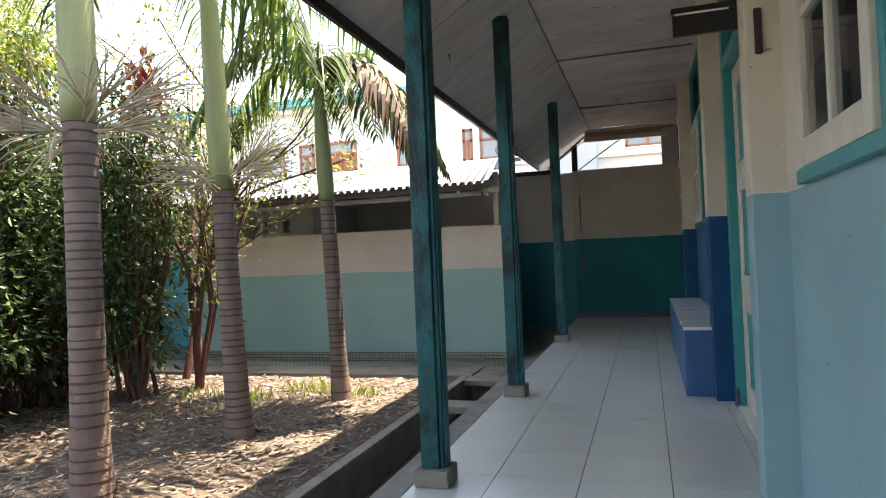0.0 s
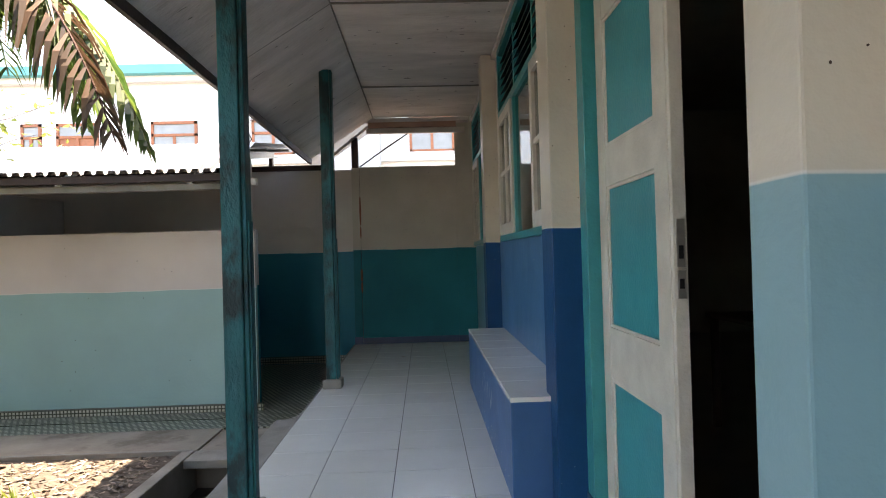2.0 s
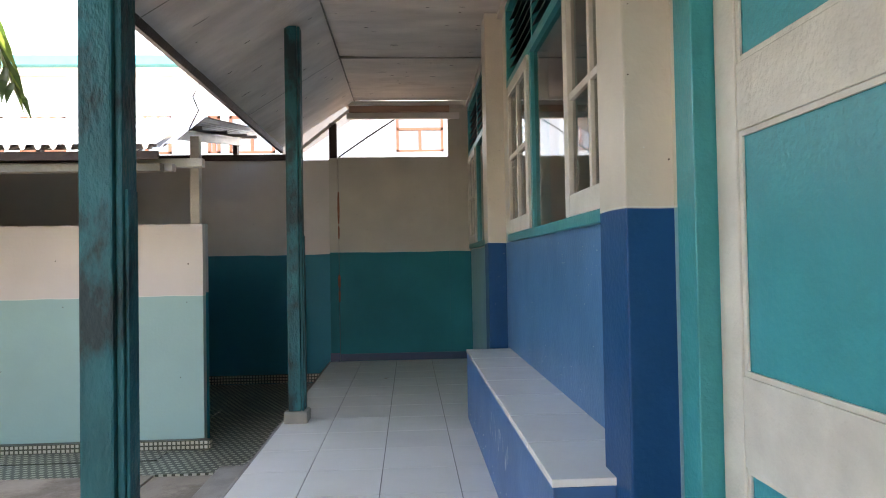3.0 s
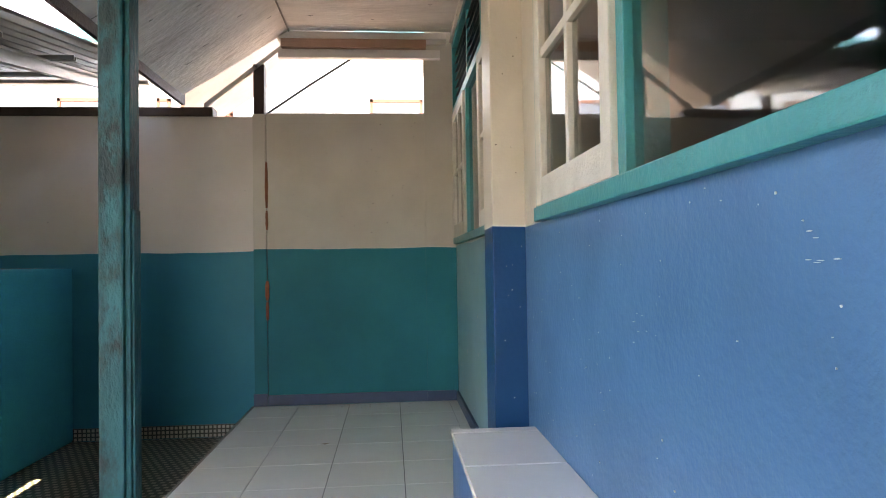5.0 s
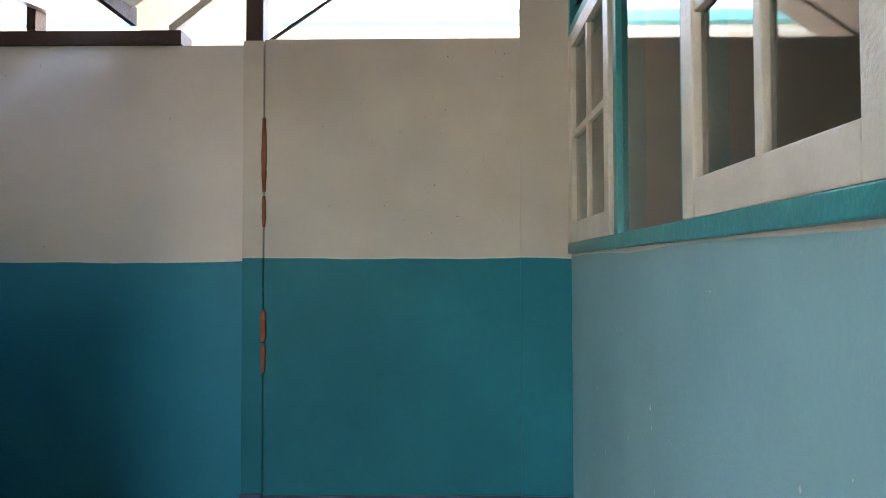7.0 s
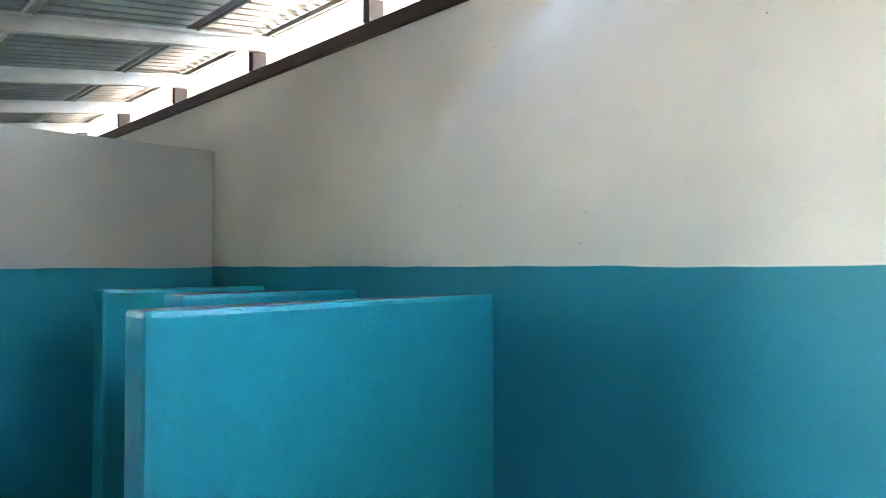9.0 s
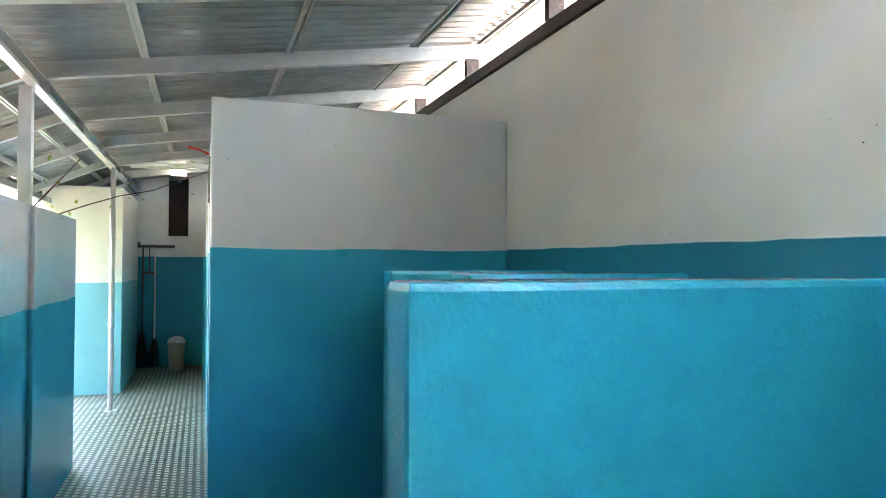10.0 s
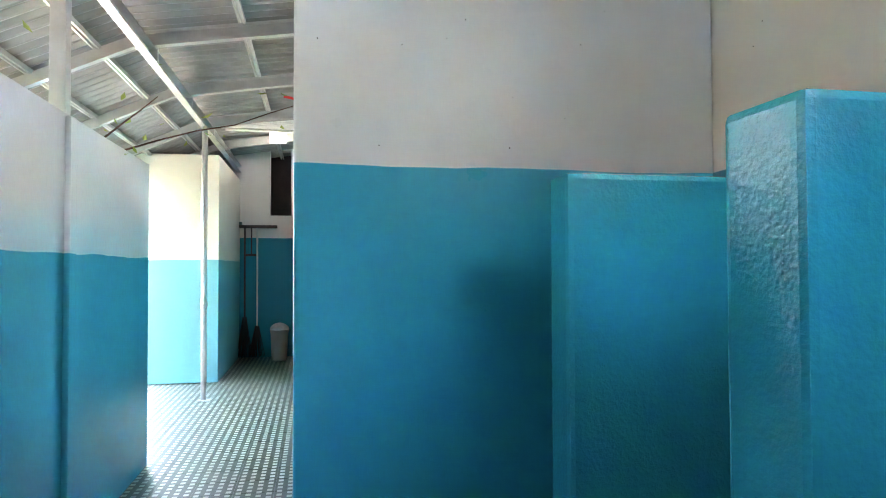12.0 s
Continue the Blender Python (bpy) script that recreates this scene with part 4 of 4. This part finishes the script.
# ================= yard plants =================
def rings_palm(x, y, r, z_shaft, z_top, lean, label, fronds, seed, dead=0):
    q = random.Random(seed)
    p = root("palm_tree", (x, y, LOW), label, "palm tree", "palms in the yard")
    def c(z):
        k = (z - LOW) / 3.0
        return Vector((x + lean[0] * k, y + lean[1] * k, z))
    zs = [LOW - 0.05]
    while zs[-1] < z_shaft:
        zs.append(zs[-1] + q.uniform(0.045, 0.08))
    tr = Shape()
    pts, rad = [], []
    for i in range(60):
        z = LOW - 0.05 + (zs[-1] - LOW + 0.05) * i / 59
        pts.append(c(z))
        rad.append(r * (1.0 + 0.35 * math.exp(-(z - LOW) * 4)) * (1 - 0.12 * (z - LOW) / 3) * (1 + 0.02 * q.uniform(-1, 1)))
    under(p, "trunk", tr.tube(pts, rad, 18), M_TRUNK, smooth=True)
    rg = Shape()
    for z in zs[2:]:
        rr = r * (1.0 + 0.35 * math.exp(-(z - LOW) * 4)) * (1 - 0.12 * (z - LOW) / 3)
        t = q.uniform(-0.012, 0.012)
        d = q.uniform(0.0012, 0.0035)
        rg.tube([c(z) - Vector((0, 0, 0.006)), c(z), c(z) + Vector((0, 0, 0.008))], [rr * 1.004, rr + d, rr * 1.004], 18, caps=False)
    tagged(under(p, "ring_relief", rg, M_RING, "dark ring scars round the trunk", smooth=True), kind="stuff")
    sh = Shape()
    n = 12
    sh.tube([c(zs[-1] + (z_top - zs[-1]) * i / n) for i in range(n + 1)], [r * (0.95 + 0.12 * math.sin(min(1, i / 4) * math.pi / 2) - 0.62 * (i / n) ** 2) for i in range(n + 1)], 16)
    under(p, "crownshaft", sh, M_SHAFT, "smooth yellow-green crownshaft", smooth=True)
    top = c(z_top)
    for fi, (az, rise, length, droop) in enumerate(fronds):
        frond(p, top, az, rise, length, droop, q, dead=fi < dead)
    return p


def frond(p, top, az, rise, length, droop, q, dead=False):
    d = Vector((math.cos(radians(az)), math.sin(radians(az)), 0))
    pts = []
    n = 14
    for i in range(n + 1):
        s = i / n
        pts.append(top + d * length * s * (1 - 0.12 * s) + Vector((0, 0, length * (math.tan(radians(rise)) * s * (1 - s * 0.6) - droop * s * s))))
    sh = Shape().tube(pts, [0.016 * (1 - 0.85 * i / n) + 0.002 for i in range(n + 1)], 6)
    st = under(p, "frond", sh, M_SHAFT if not dead else M_BARK)
    lf = Shape()
    side = d.cross(Vector((0, 0, 1)))
    m = 46
    for i in range(4, m):
        s = i / m
        k = min(int(s * n), n - 1)
        a = pts[k].lerp(pts[k + 1], s * n - k)
        tang = (pts[k + 1] - pts[k]).normalized()
        for sg_ in (-1, 1):
            w = side * sg_ * q.uniform(0.55, 0.85) + tang * q.uniform(0.5, 0.8) + Vector((0, 0, q.uniform(-0.25, 0.15)))
            w.normalize()
            ln = length * (0.34 * math.sin(math.pi * min(1, 0.12 + s * 0.86)) + 0.05) * q.uniform(0.85, 1.1)
            wd = 0.034
            u = w.cross(Vector((0, 0, 1))).normalized() * wd / 2
            b0, b1 = a + w * ln * 0.5 + Vector((0, 0, -0.12 * ln)), a + w * ln * 0.85 + Vector((0, 0, -0.55 * ln))
            lf.add([a - u * 0.5, a + u * 0.5, b0 + u, b0 - u, b1], [(0, 1, 2, 3), (3, 2, 4)])
    part("blade", lf, M_FROND if not dead else M_DEADFROND, st, "dead brown hanging leaflets" if dead else "narrow green leaflets")


def sway(q, base=0, n=10, rise=(25, 60), length=(1.8, 2.3), droop=(0.6, 1.0)):
    return [(base + 360 * i / n + q.uniform(-18, 18), q.uniform(*rise), q.uniform(*length), q.uniform(*droop)) for i in range(n)]


q0 = random.Random(3)
rings_palm(-2.03, 3.57, 0.098, 1.90, 3.7, (0.0, 0.0), "grey ringed palm with a pale green crownshaft", sway(q0, 20), 11)
rings_palm(-2.06, 5.02, 0.088, 1.62, 3.9, (-0.12, 0.0), "grey ringed palm with a slim green shaft", sway(q0, 50), 12)
rings_palm(-1.85, 6.37, 0.078, 1.66, 2.92, (-0.14, 0.05), "slender ringed palm with drooping fronds by the corridor",
           [(-16, 28, 1.5, 0.95), (-32, 35, 1.1, 1.0), (2, 32, 1.45, 1.0), (28, 30, 1.1, 1.0), (-45, 30, 1.1, 1.0), (-6, 30, 1.15, 1.1), (15, 40, 1.05, 1.0), (-60, 40, 1.3, 0.8), (60, 50, 1.3, 0.8), (120, 50, 1.4, 0.8), (175, 40, 1.4, 0.9), (225, 45, 1.4, 0.9), (-100, 55, 1.3, 0.8)], 13, dead=1)


def limb(sh, a, d, length, r, depth, q, tips, spread=0.6):
    pts, rad = [a], [r]
    steps = 5
    for i in range(steps):
        d = (d + Vector((q.uniform(-1, 1), q.uniform(-1, 1), q.uniform(-0.6, 0.8))) * 0.22).normalized()
        pts.append(pts[-1] + d * length / steps)
        rad.append(r * (1 - 0.6 * (i + 1) / steps))
        if depth > 0 and i >= 1:
            for _ in range(2 if depth > 1 else 1):
                e = (d + Vector((q.uniform(-1, 1), q.uniform(-1, 1), q.uniform(-0.5, 0.7))) * spread).normalized()
                limb(sh, pts[-1], e, length * q.uniform(0.45, 0.7), rad[-1] * 0.65, depth - 1, q, tips, spread)
        if depth <= 1:
            tips.append((pts[-1], d))
    sh.tube(pts, rad, 6 if r > 0.012 else 4, caps=False)


def tree(name, at, trunks, leaf_len, per_tip, leaf_m, bark_m, label, category, seed, spread=0.8, depth=2, scatter=0.12):
    q = random.Random(seed)
    p = root(name, at, label, category)
    tips = []
    for d, length, r in trunks:
        sh = Shape()
        limb(sh, Vector(at) - Vector((0, 0, 0.05)), Vector(d).normalized(), length, r, depth, q, tips, spread)
        under(p, "trunk", sh, bark_m, smooth=True)
    lv = Shape()
    for a, d in tips:
        for _ in range(per_tip):
            o = a + Vector((q.gauss(0, scatter), q.gauss(0, scatter), q.gauss(0, scatter)))
            dd = (d + Vector((q.uniform(-1, 1), q.uniform(-1, 1), q.uniform(-1.1, 0.4))) * 1.2).normalized()
            ll = leaf_len * q.uniform(0.6, 1.25)
            lv.leaf(o, dd, (q.uniform(-.4, .4), q.uniform(-.4, .4), 1), ll, ll * 0.45)
    under(p, "crown", lv, leaf_m, "loose leaves with gaps")
    return p


tree("slim_tree", (-3.74, 6.74, LOW), [((0.02, 0.05, 1), 2.6, 0.055), ((-0.12, -0.06, 1), 2.7, 0.05), ((0.16, -0.02, 1), 2.4, 0.03), ((0.22, -0.1, 1.0), 2.7, 0.025)], 0.07, 6, M_LEAFLIGHT, M_BARK,
     "slim reddish-brown tree with airy yellow-green leaves", "tree", 21, spread=1.3, scatter=0.08)
tree("slim_tree", (-4.3, 9.6 - 2.4, LOW), [((0.12, 0.1, 1), 3.3, 0.05)], 0.06, 2, M_LEAFLIGHT, M_BARK, "tall thin tree with sparse pale leaves", "tree", 25, spread=1.1, scatter=0.1)


def bush(at, rx, rz, zc, n, leaf_len, m, label, seed):
    """A dense shrub: stems and leaf sprays gathered in clumps, with gaps between."""
    q = random.Random(seed)
    p = root("shrub", at, label, "shrub", "shrubs in the yard")
    base = Vector(at)
    clumps = []
    for _ in range(70):
        v = Vector((q.gauss(0, 1), q.gauss(0, 1), q.gauss(0, 1))).normalized() * q.uniform(0.45, 1.0)
        clumps.append(base + Vector((v.x * rx, v.y * rx, zc + v.z * rz)))
    st = Shape()
    for cpt in clumps[::3]:
        mid = base.lerp(cpt, 0.5) + Vector((q.uniform(-.2, .2), q.uniform(-.2, .2), 0.2))
        st.tube([base + Vector((q.uniform(-.15, .15), q.uniform(-.15, .15), -0.03)), mid, cpt], [0.025, 0.014, 0.004], 5, caps=False)
    under(p, "woody_base", st, M_BARK)
    lv = Shape()
    for i in range(n):
        cpt = clumps[q.randrange(len(clumps))]
        off = Vector((q.gauss(0, .17), q.gauss(0, .17), q.gauss(0, .15)))
        dd = (off + Vector((q.uniform(-.2, .2), q.uniform(-.2, .2), -0.12))).normalized()
        ll = leaf_len * q.uniform(0.6, 1.3)
        pos = cpt + off
        if pos.z < LOW + 0.05:
            continue
        lv.leaf(pos, dd, (q.uniform(-.5, .5), q.uniform(-.5, .5), 1), ll, ll * 0.42)
    under(p, "foliage", lv, m)
    return p


near_shrub = bush((-4.0, 6.1, LOW), 0.62, 1.5, 1.75, 5000, 0.10, M_LEAF, "dense dark green shrub with hanging sprays", 38)
bush((-4.75, 5.7, LOW), 0.95, 1.3, 1.6, 9000, 0.10, M_LEAF, "dense dark green shrub at the yard's edge", 31)
bush((-5.9, 4.9, LOW), 1.3, 1.9, 2.3, 11000, 0.11, M_LEAF, "tall dense green shrub filling the yard's edge", 32)
bush((-6.6, 6.6, LOW), 1.3, 2.0, 3.2, 9000, 0.11, M_LEAF, "tall dense green shrub before the washroom", 33)
bush((-4.4, 4.2, LOW), 0.75, 0.7, 0.9, 5000, 0.09, M_LEAF, "low dark green shrub beside the palms", 34)
# the next two shrubs are added out of view to cut sky light from behind
bush((-4.2, -0.6, LOW), 1.3, 2.0, 2.4, 7000, 0.11, M_LEAF, "unseen tall green shrub added to block sky light", 39)
bush((-3.4, -3.4, LOW), 1.3, 2.0, 2.4, 7000, 0.11, M_LEAF, "unseen tall green shrub added to block sky light", 40)
bush((-5.45, 6.1, LOW), 0.65, 0.65, 0.85, 4500, 0.10, M_LEAF, "low dark green shrub before the washroom wall", 43)
# added to keep yard light off the block wall behind the opening
bush((-7.35, 6.7, LOW), 1.0, 0.95, 1.0, 7000, 0.11, M_LEAF, "broad dark green shrub added to shade the washroom opening", 44)
bush((-6.0, 2.6, LOW), 1.2, 1.8, 2.2, 6000, 0.11, M_LEAF, "tall green shrub along the boundary", 35)
bush((-4.9, 5.2, LOW), 0.9, 0.6, 3.6, 3500, 0.09, M_LEAFLIGHT, "sunlit yellow-green shrub top", 36)

rl = Shape()
q = random.Random(61)
for _ in range(110):
    o = Vector((-3.45 + q.gauss(0, .07), 5.75 + q.gauss(0, .07), 2.75 + q.gauss(0, .16)))
    rl.leaf(o, (q.uniform(-.5, .5), q.uniform(-.5, .5), q.uniform(0, 1)), (q.uniform(-1, 1), q.uniform(-1, 1), .3), q.uniform(.08, .16), .05)
rl.tube([(-3.7, 5.9, 2.0), (-3.5, 5.78, 2.4), (-3.45, 5.75, 2.8)], [0.012, 0.009, 0.005], 5)
under(near_shrub, "red_shoot", rl, M_REDLEAF, "spray of red new leaves")


def spray(at, seed, n, size, label):
    """A dried palm flower stalk: pale branching twigs."""
    q = random.Random(seed)
    stalk = root("palm_flower_stalk", at, label, "flower stalk", "dry palm flower stalks")
    a = Vector(at)
    for i in range(n):
        sh = Shape()
        az = q.uniform(0, math.tau)
        d = Vector((math.cos(az), math.sin(az), q.uniform(-0.15, 0.75))).normalized()
        b0 = a + d * size * q.uniform(0.35, 0.6)
        sh.tube([a, b0], [0.009, 0.005], 5, caps=False)
        for _ in range(9):
            e = (d + Vector((q.uniform(-1, 1), q.uniform(-1, 1), q.uniform(-0.7, 0.7))) * 0.8).normalized()
            m0 = b0 + e * size * q.uniform(0.2, 0.45)
            sh.tube([b0.lerp(a, q.uniform(0, 0.4)), m0, m0 + e * size * 0.2 + Vector((0, 0, -0.05 * size))], [0.006, 0.0045, 0.0025], 4, caps=False)
        under(stalk, "branch", sh, M_TWIG)
    return stalk


spray((-2.03, 3.57, 1.88), 41, 24, 0.66, "pale dried flower stalk round the palm's neck")
spray((-2.15, 5.02, 1.75), 42, 18, 0.6, "pale dried flower stalk on the slim palm")

# weeds and litter
lv = Shape()
q = random.Random(51)
for cx, cy, cnt, spr in ((-2.3, 6.65, 90, 0.2), (-2.75, 6.1, 80, 0.16), (-3.3, 6.3, 50, 0.2), (-1.7, 6.55, 50, 0.1), (-2.9, 5.6, 20, 0.3)):
    for _ in range(cnt):
        x, y = cx + q.gauss(0, spr), cy + q.gauss(0, spr * 0.6)
        if x > -1.1 or y > 7.4:
            continue
        lv.leaf((x, y, yard_z(x, y) - 0.004), (q.uniform(-.6, .6), q.uniform(-.6, .6), 1), (q.uniform(-1, 1), q.uniform(-1, 1), .2), q.uniform(0.06, 0.16), 0.018)
solid("weeds", lv, M_LEAFLIGHT, "bright green weeds sprouting round the palm feet", "weeds", "stuff")
lv = Shape()
for _ in range(30000):
    x, y = q.uniform(-7.5, -1.02), q.uniform(-1.0, 7.5)
    a = q.uniform(0, math.tau)
    z = yard_z(x, y) + q.uniform(0.002, 0.012)
    ln = q.uniform(0.03, 0.10)
    lv.leaf((x, y, z), (math.cos(a), math.sin(a), q.uniform(-0.05, 0.3)), (q.uniform(-.3, .3), q.uniform(-.3, .3), 1), ln, ln * q.uniform(0.25, 0.5))
litter_m = leaf_mat("dry_leaf_litter", (0.025, 0.016, 0.012), (0.27, 0.205, 0.16), 0.1)
solid("leaf_litter", lv, litter_m, "dry brown leaves lying over the soil", "leaf litter", "stuff")
lv = Shape()
for _ in range(60):
    x, y = q.uniform(0.1, 1.3), 11.57 - abs(q.gauss(0, 0.08))
    lv.leaf((x, y, 0.003), (q.uniform(-1, 1), q.uniform(-1, 1), 0.05), (0, 0, 1), q.uniform(0.01, 0.03), 0.008)
lv.leaf((0.55, 10.35, 0.003), (1, 0.1, 0.05), (0, 0, 1), 0.07, 0.02)
solid("floor_debris", lv, M_LITTER, "crumbs and dry leaf bits on the tiles", "debris", "stuff")

# ================= flaked paint and nail holes =================
def flakes(name, material, label, category, spots, seed):
    """Thin ragged flakes on upright faces: each spot is (centre, u axis, outward normal, width, height)."""
    q = random.Random(seed)
    sh = Shape()
    for c, u, nrm, w, h in spots:
        c, u, nrm = Vector(c), Vector(u), Vector(nrm)
        n = 7
        ring = []
        for k in range(n):
            a = math.tau * k / n
            f = q.uniform(0.55, 1.1)
            ring.append(c + u * math.cos(a) * w * f + Vector((0, 0, 1)) * math.sin(a) * h * f)
        m = len(ring)
        vs = [p - nrm * 0.002 for p in ring] + [p + nrm * 0.0012 for p in ring]
        sh.add(vs, [tuple(range(m, 2 * m))] + [(k, (k + 1) % m, m + (k + 1) % m, m + k) for k in range(m)])
    return solid(name, sh, material, label, category, "stuff")


qf = random.Random(91)
WEST, SOUTH, AX, AY = (-1, 0, 0), (0, -1, 0), (1, 0, 0), (0, 1, 0)
spots = []
for _ in range(95):
    y, z = qf.uniform(5.85, 8.7), 0.55 + 0.72 * qf.random()
    spots.append(((1.5693, y, z), AY, WEST, qf.uniform(0.0008, 0.003), qf.uniform(0.0008, 0.0028)))
for cy, cz in ((6.35, 1.12), (6.55, 1.18), (6.9, 1.15), (7.5, 1.0), (6.2, 0.85)):
    for _ in range(6):
        spots.append(((1.5693, cy + qf.gauss(0, 0.03), cz + qf.gauss(0, 0.022)), AY, WEST, qf.uniform(0.003, 0.009), qf.uniform(0.0006, 0.0015)))
for _ in range(45):
    spots.append(((1.5693, qf.uniform(9.0, 11.5), qf.uniform(0.1, 1.25)), AY, WEST, qf.uniform(0.001, 0.006), qf.uniform(0.002, 0.012)))
for _ in range(10):
    spots.append(((qf.uniform(1.44, 1.56), 8.7396, qf.uniform(0.05, 1.25)), AX, SOUTH, qf.uniform(0.0008, 0.003), qf.uniform(0.0008, 0.003)))
for _ in range(30):
    z = 0.03 + 0.2 * qf.random() ** 2
    spots.append(((1.2427, qf.uniform(5.75, 8.5), z), AY, WEST, qf.uniform(0.002, 0.008), qf.uniform(0.002, 0.006)))
flakes("paint_flakes", M_WHITEPVC, "small white spots where the wall paint flaked", "paint flakes", spots, 5)
spots = []
for _ in range(34):
    spots.append(((qf.uniform(0.1, 1.28), 11.5897, qf.uniform(1.35, 2.35)), AX, SOUTH, qf.uniform(0.002, 0.005), qf.uniform(0.002, 0.004)))
for _ in range(30):
    spots.append(((qf.uniform(-3.9, -0.15), 11.5897, qf.uniform(1.3, 2.3)), AX, SOUTH, qf.uniform(0.0015, 0.004), qf.uniform(0.0015, 0.003)))
for _ in range(10):
    spots.append(((1.5693, qf.uniform(-0.5, 3.5), qf.uniform(0.15, 1.2)), AY, WEST, qf.uniform(0.001, 0.0025), qf.uniform(0.002, 0.005)))
for yy in (3.58, 5.55, 8.74):
    for _ in range(7):
        spots.append(((qf.uniform(1.445, 1.56), yy - 0.0004, qf.uniform(1.35, 2.6)), AX, SOUTH, qf.uniform(0.002, 0.004), qf.uniform(0.002, 0.004)))
for _ in range(24):
    spots.append(((qf.uniform(-5.4, -0.85), 8.9197, qf.uniform(-0.1, 1.4)), AX, SOUTH, qf.uniform(0.003, 0.009), qf.uniform(0.003, 0.007)))
for _ in range(14):
    spots.append(((-3.9697, qf.uniform(9.98, 11.5), qf.uniform(1.3, 1.98)), AY, AX, qf.uniform(0.002, 0.004), qf.uniform(0.002, 0.004)))
flakes("nail_holes", M_DARKWOOD, "small dark nail holes and knocks in the plaster", "nail holes", spots, 6)

# ================= floor tiles =================
TP = 0.41
full = Shape().box(0.0022, TP - 0.0022, 0.0022, TP - 0.0022, -0.008, 0.0, c=0.0012).mesh("tile", M_TILE)
x0s = [-0.155 + TP * i for i in range(5)]
for i, x in enumerate(x0s):
    xa, xb2 = max(x, -0.108), min(x + TP, 1.568)
    w = (xb2 - xa) / TP
    for j in range(-14, 18):
        y = 4.60 + TP * j
        y1 = min(y + TP, 11.588)
        if y1 - y < 0.02:
            continue
        o = new("tile", full)
        o.parent = floor
        o.location = (xa, y, R.uniform(-0.0006, 0.0))
        o.scale = (w, (y1 - y) / TP, 1)
# washroom floor tiles near the path
wf = bpy.data.objects["floor_washroom"]
MP = 0.2
mt = Shape().box(0.001, MP - 0.001, 0.001, MP - 0.001, -0.012, 0.0, c=0.001).mesh("tile", M_MOSAIC)
for i in range(36):
    for j in range(8):
        o = new("tile", mt)
        o.parent = wf
        o.location = (-8.2 + i * MP, 8.6 + j * MP, LOW)
